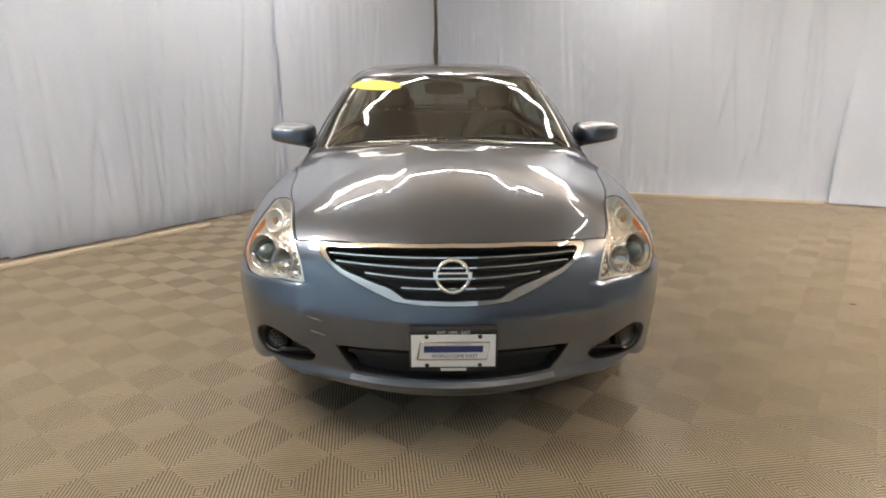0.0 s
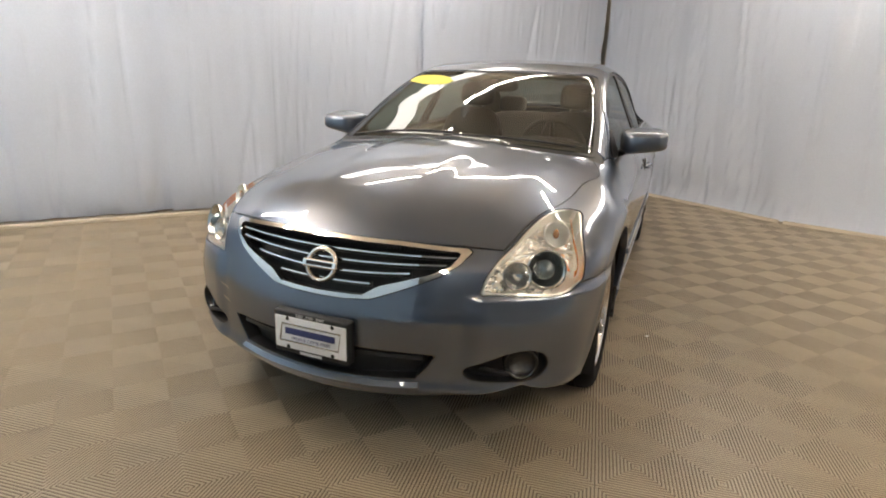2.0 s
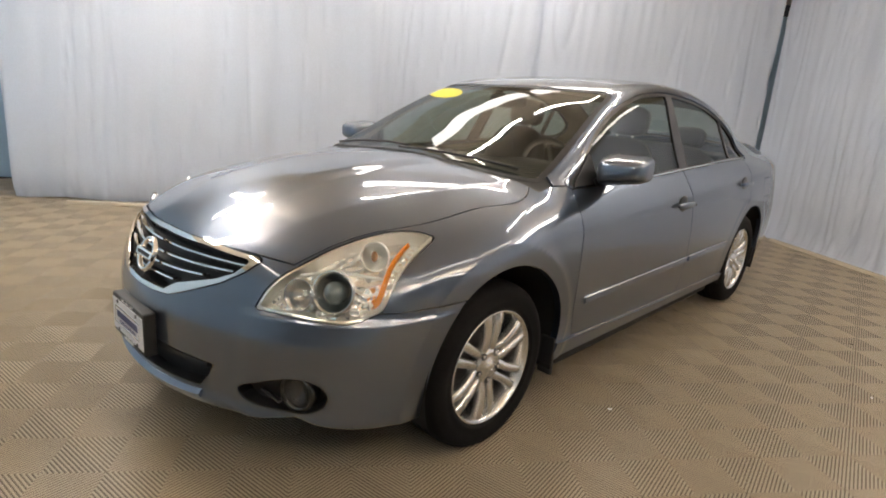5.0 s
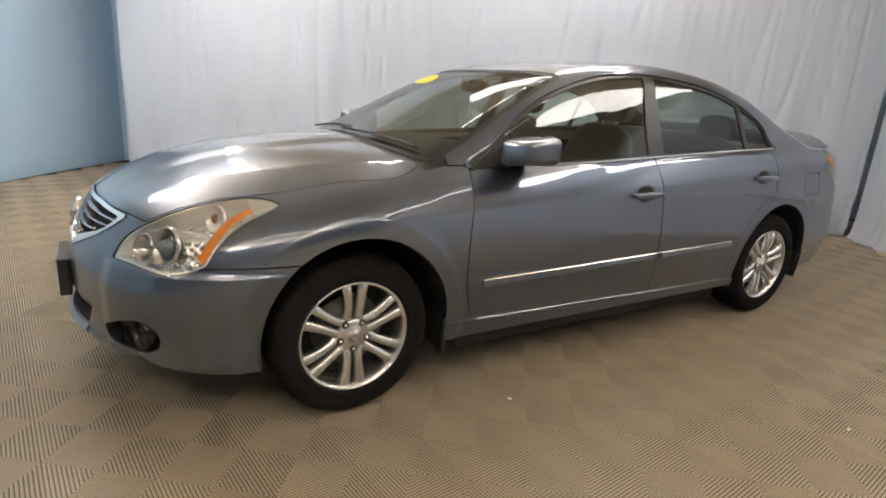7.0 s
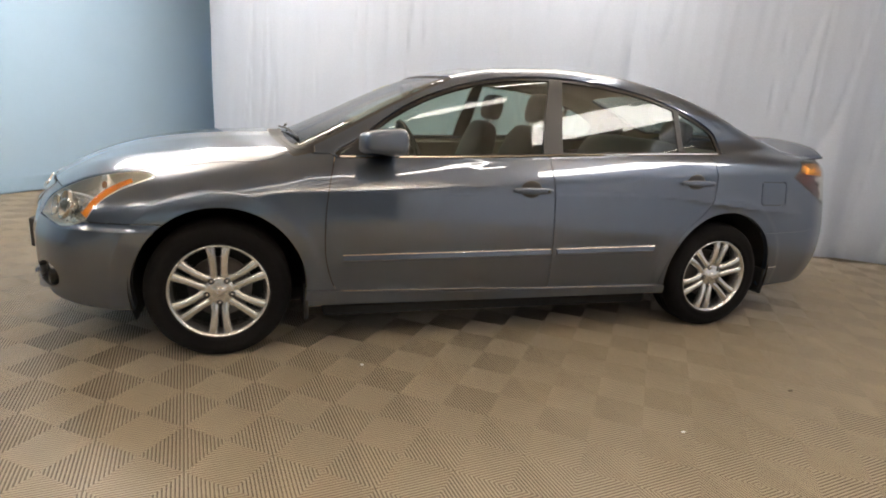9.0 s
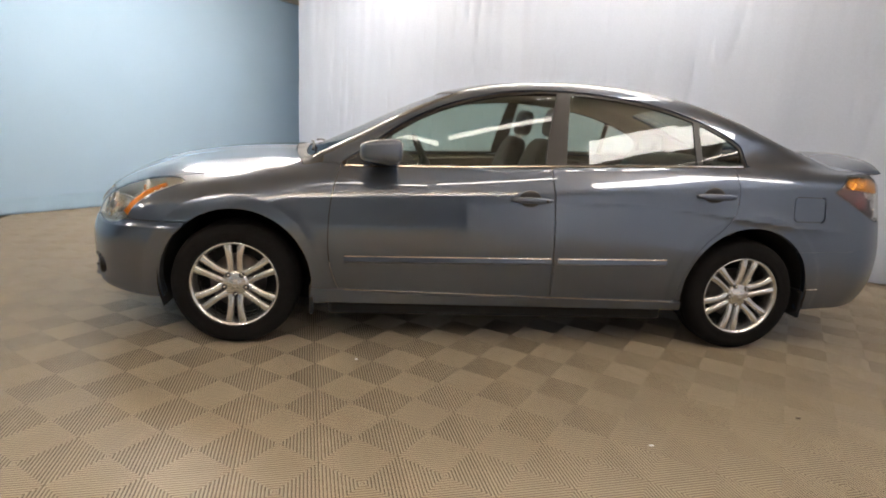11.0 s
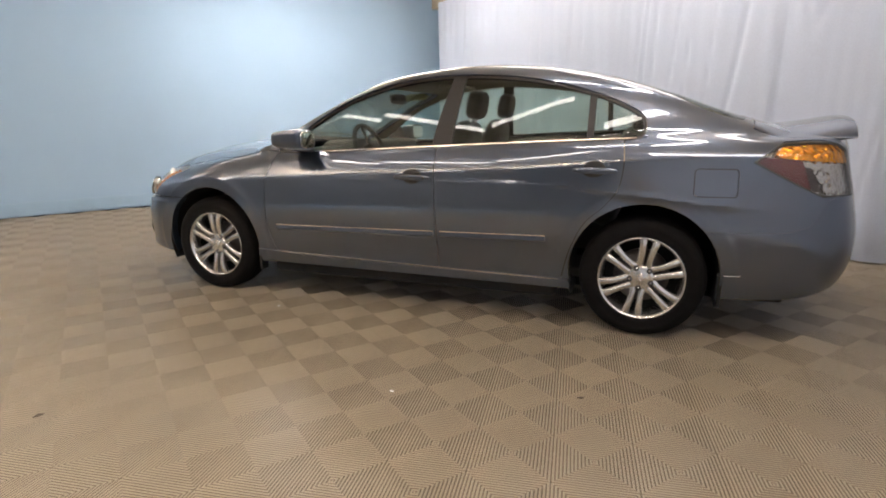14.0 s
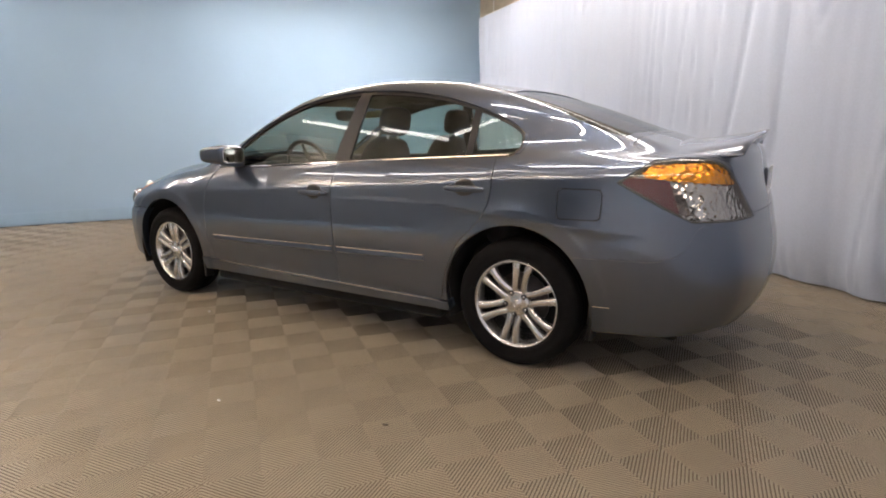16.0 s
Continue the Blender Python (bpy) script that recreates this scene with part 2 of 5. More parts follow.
def spline(x, knots):
    """Smooth curve through (x, value) knots."""
    k = np.array(knots, float)
    xs, ys = k[:, 0], k[:, 1]
    h, d = np.diff(xs), np.diff(ys) / np.diff(xs)
    m = np.r_[d[0], (d[:-1] * h[1:] + d[1:] * h[:-1]) / (h[1:] + h[:-1]), d[-1]]
    x = np.clip(np.asarray(x, float), xs[0], xs[-1])
    i = np.clip(np.searchsorted(xs, x, side="right") - 1, 0, len(xs) - 2)
    t, hh = (x - xs[i]) / h[i], h[i]
    return (2 * t**3 - 3 * t**2 + 1) * ys[i] + (t**3 - 2 * t**2 + t) * hh * m[i] + (3 * t**2 - 2 * t**3) * ys[i + 1] + (t**3 - t**2) * hh * m[i + 1]


# ---- the room ----
def wall(name, label, x0, x1, y0, y1, z1, material):
    return thing(name, label, "wall", kind="structure", m=ROOM, data=box(name, x0, x1, y0, y1, 0, z1, material))


wall("wall_blue", "smooth light blue painted wall", -1.35, ROOM_X + 0.1, ROOM_Y - 0.12, ROOM_Y, CEILING, BLUE_WALL)
# wall_side is out of view; its dark grey limits light bounced onto the car
wall("wall_side", "added grey side wall, unseen, closing the room", ROOM_X, ROOM_X + 0.12, ROOM_Y, 1.2, CEILING, UNSEEN_WALL)
wall("wall_back", "plain beige wall behind the curtain", -1.35, ROOM_X + 0.12, 1.2, 1.32, CEILING, BEIGE)
wall("wall_curtain", "light blue wall behind the curtain", -1.47, -1.35, ROOM_Y - 0.12, 1.32, 2.75, BLUE_WALL)
thing("beam", "beige painted steel beam over the curtain", "beam", kind="structure", m=ROOM, data=box("beam", -1.47, -0.55, ROOM_Y + 0.01, 1.2, 2.93, CEILING - 0.002, BEIGE, 0.01))
thing("ceiling", "warm cream-painted flat ceiling", "ceiling", kind="structure", m=ROOM,
      data=box("ceiling", -1.5, ROOM_X + 0.2, ROOM_Y - 0.2, 1.4, CEILING, CEILING + 0.12, CEILING_PAINT))
bm = box_bm(-1.33, ROOM_X, ROOM_Y + 0.001, ROOM_Y + 0.016, 0.012, 0.165)
box_bm(-1.33, ROOM_X, ROOM_Y + 0.001, ROOM_Y + 0.010, 0.165, 0.178, bm=bm)
thing("baseboard", "light blue painted baseboard along the wall", "baseboard", kind="structure", m=ROOM, data=from_bm("baseboard", bm, BLUE_BASE))
# baseboard added along the unseen side wall
bm = box_bm(ROOM_X - 0.016, ROOM_X - 0.001, ROOM_Y + 0.02, 1.15, 0.012, 0.165)
thing("baseboard", "light blue painted baseboard along the wall", "baseboard", kind="structure", m=ROOM, data=from_bm("baseboard", bm, BLUE_BASE))


def curtain(length, height, seed, folds):
    """A hanging cloth along local x, with soft folds that deepen downwards and a crumpled hem on the floor."""
    rnd = random.Random(seed)
    nx, nz = int(length / 0.022), 46
    ph = [rnd.uniform(0, 6.28) for _ in range(6)]
    waves = [(folds * rnd.uniform(0.8, 1.2) / length, 0.011), (folds * 0.47 / length, 0.022), (folds * 2.3 / length, 0.004), (folds * 0.21 / length, 0.045)]
    verts, faces = [], []
    for j in range(nz + 1):
        v = j / nz
        z = height * v
        for i in range(nx + 1):
            s = length * i / nx
            sway = 0.10 * math.sin(2.1 * v + ph[4]) * (1 - v)
            y = 0.0
            for (freq, amp), p in zip(waves, ph):
                gate = 0.18 + 1.35 * noise.noise((s * 1.7 + seed * 7.1, p, v * 1.5))
                y += amp * (0.55 + 0.65 * (1 - v)) * max(gate, 0.05) * math.sin(2 * math.pi * freq * (s + sway) + p)
            crease = noise.noise((s * 5.3 + 0.9 * v + seed, seed * 2.7, v * 0.7))
            y -= 0.022 * math.exp(-((crease - 0.12) / 0.035) ** 2) * (0.4 + 0.6 * math.sin(math.pi * min(v + 0.15, 1.0)))
            pinch = 0.004 * math.sin(2 * math.pi * s / 0.16 + 2.0 * noise.noise((s * 2.0, seed * 3.3, 0.0))) * max(v - 0.55, 0.0) / 0.45
            low = max(0.0, 1 - v / 0.11)
            crumple = low * (0.035 * noise.noise((s * 9.0, v * 14.0, seed)) + 0.02 * noise.noise((s * 23.0, v * 30.0, seed + 4)))
            zz = z + (0.014 + 0.012 * noise.noise((s * 3.0, 1.0, seed))) * (1 - v) + 0.25 * crumple * (1 - v)
            verts.append((s, y + pinch + crumple - 0.05 * low * low, max(zz, 0.007)))
    for j in range(nz):
        for i in range(nx):
            a = j * (nx + 1) + i
            faces.append((a, a + 1, a + nx + 2, a + nx + 1))
    return mesh_of("curtain", verts, faces, CURTAIN)


CLOTH = "pale blue-white pleated cloth curtain hanging to the floor"
for seed, x0, y0, turn, length, folds in ((3, 0.02, 0.0, 0, 2.82, 10), (5, 2.80, 0.02, 18, 2.40, 8), (8, 5.05, 0.76, 0, 2.90, 9)):
    thing("curtain", CLOTH, "curtain", "studio curtains", m=ROOM @ pose(x0, y0, 0, 0, 0, turn), data=curtain(length, 2.86, seed, folds))
for seed, y0, length, folds, off in ((11, -0.04, 2.84, 11, -0.02), (14, -2.76, 2.84, 8, -0.06), (17, -5.48, 2.66, 8, -0.10)):
    thing("curtain", CLOTH, "curtain", "studio curtains", m=ROOM @ pose(off, y0, 0, 0, 0, -90), data=curtain(length, 2.86, seed, folds))


# narrow pale strips along the feet of the curtains
for x0, y0, turn, length in ((0.10, -4.0, -91, 3.6), (0.62, -0.10, 0, 2.15), (2.82, -0.09, 18, 2.3)):
    thing("floor_strip", "pale strip along the foot of the curtain", "trim", kind="structure", m=ROOM @ pose(x0, y0, 0, 0, 0, turn), data=box("floor_strip", 0, length, -0.022, 0.022, 0.0005, 0.030, PALE_STRIP, 0.004))


def curtain_rail(length):
    root = new("curtain_rail")
    part("rail", box("rail", 0, length, -0.02, 0.02, 2.87, 2.905, STEEL, 0.004), root)
    for k in range(int(length / 1.5) + 1):
        part("hanger", tube_mesh("hanger", [(0.3 + 1.5 * k, 0, 2.9), (0.3 + 1.5 * k, 0, CEILING)], 0.006, STEEL), root)
    return tagged(root, "thin white steel rail carrying the curtains", "curtain rail")


curtain_rail(2.8).matrix_basis = ROOM @ pose(0.03, 0.05, 0)
curtain_rail(2.3).matrix_basis = ROOM @ pose(2.82, 0.07, 0, 0, 0, 18)
curtain_rail(2.9).matrix_basis = ROOM @ pose(5.05, 0.81, 0, 0, 0, 0)
curtain_rail(8.0).matrix_basis = ROOM @ pose(-0.10, -0.05, 0, 0, 0, -90.8)


def strip_light(length=1.22, tubes=2, lit=None):
    """A bare fluorescent batten: steel spine, end sockets and round tubes."""
    root = new("strip_light")
    w = 0.055 if tubes == 2 else 0.0
    bm = bmesh.new()
    prof = [(-0.030, 0.0), (-0.022, -0.043), (0.022, -0.043), (0.030, 0.0)]
    vs = [[bm.verts.new((x, y, z)) for y, z in prof] for x in (-length / 2, length / 2)]
    for k in range(4):
        bm.faces.new((vs[0][k], vs[0][(k + 1) % 4], vs[1][(k + 1) % 4], vs[1][k]))
    bm.faces.new(vs[0])
    bm.faces.new(vs[1])
    part("spine", from_bm("spine", bm, STEEL), root)
    for e in (-0.35, 0.35):
        part("rod", tube_mesh("rod", [(e * length, 0, -0.005), (e * length, 0, CEILING - LAMP_Z)], 0.005, STEEL, 6), root)
    for side in ((-w, w) if w else (0.0,)):
        part("tube", tube_mesh("tube", [(-length / 2 + 0.02, side, -0.062), (length / 2 - 0.02, side, -0.062)], 0.019, lit or (TUBE if tubes == 2 else DIM_TUBE), 10), root, "lit white fluorescent tube")
    for e in (-1, 1):
        part("socket", box("socket", e * length / 2 - 0.012, e * length / 2 + 0.012, -w - 0.03, w + 0.03, -0.085, -0.02, STEEL, 0.004), root)
    return tagged(root, "white fluorescent batten with two lit tubes under the ceiling" if tubes == 2 else "white fluorescent batten with one lit tube", "ceiling light", "ceiling lights")


def wide_light(length=1.22, lit=None, shaded=False):
    """A broad fitting: a narrow enamelled spine over a milky diffuser."""
    root = new("wide_light")
    bm = bmesh.new()
    prof = [(-0.085, -0.032), (-0.075, -0.005), (-0.05, 0.02), (0.05, 0.02), (0.075, -0.005), (0.085, -0.032)]
    vs = [[bm.verts.new((x, y, z)) for y, z in prof] for x in (-length / 2 - 0.02, length / 2 + 0.02)]
    for k in range(len(prof)):
        q = (k + 1) % len(prof)
        bm.faces.new((vs[0][k], vs[0][q], vs[1][q], vs[1][k]))
    bm.faces.new(vs[0])
    bm.faces.new(vs[1])
    part("spine", from_bm("spine", bm, STEEL), root)
    for e in (-0.4, 0.4):
        part("rod", tube_mesh("rod", [(e * length, 0, 0.015), (e * length, 0, CEILING - LAMP_Z)], 0.005, STEEL, 6), root)
    part("diffuser", box("diffuser", -length / 2, length / 2, -0.150, 0.150, -0.072, -0.030, lit or DIFFUSER, 0.012), root, "lit milky diffuser")
    # screens that confine an added lamp's light to the floor below
    if shaded:
        bm, e = box_bm(-length / 2 - 0.03, length / 2 + 0.03, -0.185, -0.175, -0.27, -0.045), length / 2
        box_bm(-e - 0.03, e + 0.03, 0.175, 0.185, -0.27, -0.045, bm=bm)
        for x in (-e - 0.03, e + 0.02):
            box_bm(x, x + 0.01, -0.174, 0.174, -0.27, -0.045, bm=bm)
        part("shade", from_bm("shade", bm, SHADE_GREY), root, "deep grey screen keeping the light off the car")
    return tagged(root, "added unseen wide light, screened to brighten only the floor" if shaded else "wide white fluorescent fitting with a lit milky diffuser", "ceiling light", "ceiling lights")


def set_out(build, places):
    first = None
    for x, y, turn in places:
        m = pose(x, y, LAMP_Z, 0, 0, turn)
        if first is None:
            first = build()
            first.matrix_basis = m
        else:
            copy_thing(first, m)


def in_room(*places):
    """Places and turns given along the room's walls, in the world's."""
    return [tuple(ROOM @ Vector((x, y, 0)))[:2] + (turn - 35.8,) for x, y, turn in places]


# battens: a row down the driver's side and one across the car, more along the blue wall; broad fittings over the curtains
# last of these, by the blue wall, is added to brighten that wall
set_out(lambda: strip_light(1.22, 1), [(2.16, -2.15, 76), (2.36, -0.90, 77), (2.27, 0.36, 105), *in_room((4.8, -7.3, 0))])
set_out(lambda: strip_light(0.92, 1, TUBE), [(-1.32, 0.10, 52), (-0.72, 0.98, 55), (-0.20, 1.66, 42), (0.62, 1.66, -30), (1.16, 0.95, -51)])
set_out(strip_light, in_room((0.95, -6.8, 30), (2.6, -6.9, 0), (7.0, -7.4, 0)))
set_out(lambda: wide_light(1.22, DIM_DIFFUSER), in_room((0.75, -2.9, 90), (0.75, -4.25, 90)))
# added lamps, out of view: pools of light on the driver's side floor
set_out(lambda: wide_light(1.22, None, True), [(3.4, -3.3, 54), (4.2, -1.6, 84), (4.3, 0.2, 90)])
# added lamps, out of view, that brighten the floor at front left
set_out(lambda: wide_light(1.22, MID_DIFFUSER), [(-2.7, -1.9, 55), (-2.0, -3.0, 50)])
set_out(lambda: wide_light(1.22, LOW_DIFFUSER), [(2.36, 1.98, 108), (2.02, 3.05, 112)])

# ---- the car: one smooth body form, cut into panels along its seams ----
def smax(a, b, k):
    h = np.maximum(k - np.abs(a - b), 0) / k
    return np.maximum(a, b) + h * h * k * 0.25


def smin(a, b, k):
    return -smax(-a, -b, k)


NOSE, TAIL, HUB, ARCH_Z = -2.31, 2.44, 1.388, 0.345
PLAN = [(-2.5, 0.775), (-2.0, 0.832), (-1.7, 0.864), (-1.4, 0.885), (-0.9, 0.886), (0.0, 0.890), (0.9, 0.892), (1.4, 0.890), (1.8, 0.872), (2.1, 0.838), (2.6, 0.76)]
CREASE = [(-2.5, 0.66), (-1.9, 0.70), (-1.6, 0.745), (-0.87, 0.795), (0.15, 0.850), (0.85, 0.893), (1.3, 0.932), (1.75, 0.952), (2.6, 0.975)]
SIDE = [(0.1, -0.092), (0.2, -0.058), (0.3, -0.030), (0.45, -0.009), (0.58, 0.0), (0.66, -0.001), (0.75, -0.007), (0.85, -0.018), (0.95, -0.030), (1.7, -0.1)]
HOOD = [(-2.6, 0.66), (-2.3, 0.735), (-2.2, 0.785), (-2.1, 0.834), (-1.95, 0.893), (-1.8, 0.936), (-1.6, 0.973), (-1.3, 1.004), (-1.0, 1.010), (-0.8, 1.0), (0.0, 1.015), (1.3, 1.075), (1.8, 1.098), (2.1, 1.098), (2.6, 1.08)]
DROP = [(-2.5, 0.26), (-2.0, 0.22), (-1.6, 0.195), (-1.3, 0.155), (-1.0, 0.11), (-0.8, 0.08), (0.0, 0.06), (1.2, 0.06), (1.9, 0.12), (2.5, 0.16)]
FRONT = [(0.1, 0.12), (0.16, 0.06), (0.21, 0.030), (0.27, 0.012), (0.35, 0.004), (0.45, 0.0), (0.53, 0.002), (0.6, 0.022), (0.675, 0.05), (0.72, 0.075), (0.76, 0.105), (0.80, 0.15), (0.9, 0.32), (1.0, 0.6), (1.7, 2.4)]
REAR = [(0.1, 0.27), (0.22, 0.125), (0.3, 0.05), (0.4, 0.0), (0.5, -0.015), (0.62, -0.008), (0.70, 0.008), (0.77, 0.022), (0.85, 0.042), (1.0, 0.072), (1.1, 0.095), (1.7, 0.4)]
ROOF = [(-2.6, 0.30), (-1.3, 0.905), (-1.1, 1.005), (-0.8, 1.150), (-0.6, 1.250), (-0.4, 1.340), (-0.25, 1.394), (-0.1, 1.428), (0.1, 1.451), (0.35, 1.467), (0.6, 1.462), (0.85, 1.440), (1.1, 1.398), (1.35, 1.332), (1.6, 1.245), (1.85, 1.140), (2.05, 1.040), (2.2, 0.90), (2.6, 0.30)]
CAMBER = [(-2.6, 0.12), (-0.8, 0.12), (-0.2, 0.105), (0.2, 0.085), (2.6, 0.085)]
CABIN = [(-2.6, 0.42), (-1.2, 0.70), (-0.95, 0.735), (-0.7, 0.762), (-0.3, 0.788), (0.3, 0.802), (0.9, 0.800), (1.3, 0.765), (1.6, 0.715), (1.9, 0.655), (2.6, 0.50)]
BLEND = [(-2.5, 0.03), (-0.9, 0.03), (-0.5, 0.02), (1.0, 0.02), (1.45, 0.11), (1.9, 0.12), (2.1, 0.04), (2.6, 0.03)]
ROUND = [(-2.5, 0.06), (-1.7, 0.08), (-1.0, 0.09), (-0.6, 0.05), (1.2, 0.05), (1.8, 0.08), (2.6, 0.06)]


FOLD = [(-2.6, 0.36), (-2.15, 0.41), (-1.7, 0.50), (-1.2, 0.60), (-0.9, 0.64)]


def ease(t):
    t = np.clip(t, 0, 1)
    return t * t * (3 - 2 * t)


def body_form(p):
    """Below nought inside the car's outer skin."""
    x, y, z = np.abs(p[:, 0]), p[:, 1], p[:, 2]
    over = z - spline(y, CREASE)
    over = 0.5 * (over + np.sqrt(over * over + 0.012**2))
    half = spline(y, PLAN) + spline(z, SIDE) - 0.38 * over - 0.8 * over**2
    for hub in (-HUB, HUB):
        r = np.hypot(y - hub, z - ARCH_Z)
        # a flat-faced blister round each wheel arch
        half = smax(half, spline(y, PLAN) + spline(np.minimum(z, 0.6), SIDE) + (0.001 if hub < 0 else -0.009) - 0.5 * np.maximum(r - 0.445, 0), 0.022)
    # ledge under the headlamps, and a lip along the chin
    ledge = 0.013 * ease((0.624 - z) / 0.022) * ease((x - 0.47) / 0.09) * ease((-1.56 - y) / 0.25)
    half = half + ledge
    front = NOSE - ledge - 0.012 * np.exp(-(((z - 0.285) / 0.022) ** 2)) + 0.45 * x**2 + 0.10 * x**6 + spline(z, FRONT) - y
    rear = y - (TAIL - 0.20 * x**2 - 0.25 * x**6 - spline(z, REAR))
    # the bonnet: a raised middle and a crease towards each wing
    fold = x - spline(y, FOLD)
    fold = 0.5 * (fold + np.sqrt(fold * fold + 0.010**2))
    bonnet = ease((-0.93 - y) / 0.25)
    shape = bonnet * (0.009 * ease((0.285 + 0.05 * (y + 1.6) - x) / 0.11) - 0.13 * fold)
    top = z - (spline(y, HOOD) - spline(y, DROP) * x**2 + shape)
    lower = smax(smax(x - half, smax(front, rear, 0.02), 0.15), top, spline(y, ROUND))
    cabin = smax(x - (spline(y, CABIN) - 0.47 * (z - 0.97)), z - (spline(y, ROOF) - spline(y, CAMBER) * x**2), 0.10)
    cabin = np.maximum(cabin, 0.80 - z)
    return smin(lower, cabin, spline(y, BLEND))


def skin():
    """A grid of rays from a box round the car, met with the body form: half of the car, x from 0 up."""
    ys, zs, xs = np.linspace(-2.5, 2.6, 350), np.linspace(0.17, 1.62, 105), np.linspace(0.0, 1.02, 68)
    points, quads = [], []

    def sheet(a, b, place):
        base = sum(len(q) for q in points)
        aa, bb = np.meshgrid(a, b, indexing="ij")
        points.append(place(aa.ravel(), bb.ravel()))
        i, j = np.meshgrid(np.arange(len(a) - 1), np.arange(len(b) - 1), indexing="ij")
        k = base + (i * len(b) + j).ravel()
        quads.append(np.stack([k, k + len(b), k + len(b) + 1, k + 1], 1))

    sheet(ys, zs, lambda y, z: np.stack([0 * y + 1.02, y, z], 1))
    sheet(ys, xs[::-1], lambda y, x: np.stack([x, y, 0 * y + 1.62], 1))
    sheet(xs, zs, lambda x, z: np.stack([x, 0 * x - 2.5, z], 1))
    sheet(xs[::-1], zs, lambda x, z: np.stack([x, 0 * x + 2.6, z], 1))
    start, faces = np.concatenate(points), np.concatenate(quads)
    aim = np.stack([0 * start[:, 0], np.clip(start[:, 1], -1.35, 1.6), 0 * start[:, 0] + 0.58], 1)
    lo, hi = np.zeros(len(start)), np.ones(len(start))
    for _ in range(26):
        mid = (lo + hi) / 2
        out = body_form(aim + (start - aim) * mid[:, None]) > 0
        hi, lo = np.where(out, mid, hi), np.where(out, lo, mid)
    p = aim + (start - aim) * lo[:, None]
    p[start[:, 0] < 1e-9, 0] = 0.0
    return p, faces


def slope(p, e=0.004):
    n = np.stack([body_form(p + d) - body_form(p - d) for d in np.eye(3) * e], 1)
    n[p[:, 0] < 1e-6, 0] = 0.0
    return n / np.linalg.norm(n, axis=1, keepdims=True)


SKIN, QUADS = skin()
SLOPE = slope(SKIN)
SX, SY, SZ = SKIN.T


def outline(u, v, loop, smooth=True):
    """Distance of points (u, v) to a closed outline, below nought inside."""
    q = np.array(loop, float)
    if smooth:
        n, t = len(q), np.linspace(0, 1, 5)[:-1, None]
        p0, p1, p2, p3 = np.roll(q, 1, 0), q, np.roll(q, -1, 0), np.roll(q, -2, 0)
        q = np.concatenate([0.5 * (2 * p1[i] + (p2[i] - p0[i]) * t + (2 * p0[i] - 5 * p1[i] + 4 * p2[i] - p3[i]) * t**2 + (3 * p1[i] - p0[i] - 3 * p2[i] + p3[i]) * t**3) for i in range(n)])
    far, inside = np.full(len(u), 1e9), np.zeros(len(u), bool)
    for (ax, ay), (bx, by) in zip(q, np.roll(q, -1, 0)):
        dx, dy = bx - ax, by - ay
        t = np.clip(((u - ax) * dx + (v - ay) * dy) / max(dx * dx + dy * dy, 1e-12), 0, 1)
        far = np.minimum(far, np.hypot(u - ax - t * dx, v - ay - t * dy))
        if abs(dy) > 1e-12:
            inside ^= ((ay > v) != (by > v)) & (u < dx * (v - ay) / dy + ax)
    return np.where(inside, -far, far)


def cut(fields):
    """The part of the skin where all the given fields lie below nought: points, slopes, faces."""
    f = np.stack(fields)
    top = f.max(0)
    whole = (top[QUADS] < 0).all(1)
    gone = ((f[:, QUADS] >= 0).all(2)).any(0)
    ids, where = {}, {}
    pts, nrm, faces = [], [], []

    def old(i):
        if i not in ids:
            ids[i] = len(pts)
            pts.append(SKIN[i])
            nrm.append(SLOPE[i])
        return ids[i]

    for q in QUADS[whole].tolist():
        faces.append([old(i) for i in q])
    for q in QUADS[~whole & ~gone].tolist():
        poly = [(SKIN[i], SLOPE[i], f[:, i], i) for i in q]
        for k in range(len(f)):
            done = []
            for a, b in zip(poly, poly[1:] + poly[:1]):
                fa, fb = a[2][k], b[2][k]
                if fa < 0:
                    done.append(a)
                if (fa < 0) != (fb < 0):
                    t = fa / (fa - fb)
                    done.append((a[0] + (b[0] - a[0]) * t, a[1] + (b[1] - a[1]) * t, a[2] + (b[2] - a[2]) * t, -1))
            poly = done
            if len(poly) < 3:
                break
        if len(poly) < 3:
            continue
        face = []
        for p, n, _, i in poly:
            if i >= 0:
                j = old(i)
            else:
                key = tuple(np.round(p, 5))
                if key not in where:
                    where[key] = len(pts)
                    pts.append(p)
                    nrm.append(n / np.linalg.norm(n))
                j = where[key]
            if j not in face:
                face.append(j)
        if len(face) > 2:
            faces.append(face)
    return np.array(pts).reshape(-1, 3), np.array(nrm).reshape(-1, 3), faces


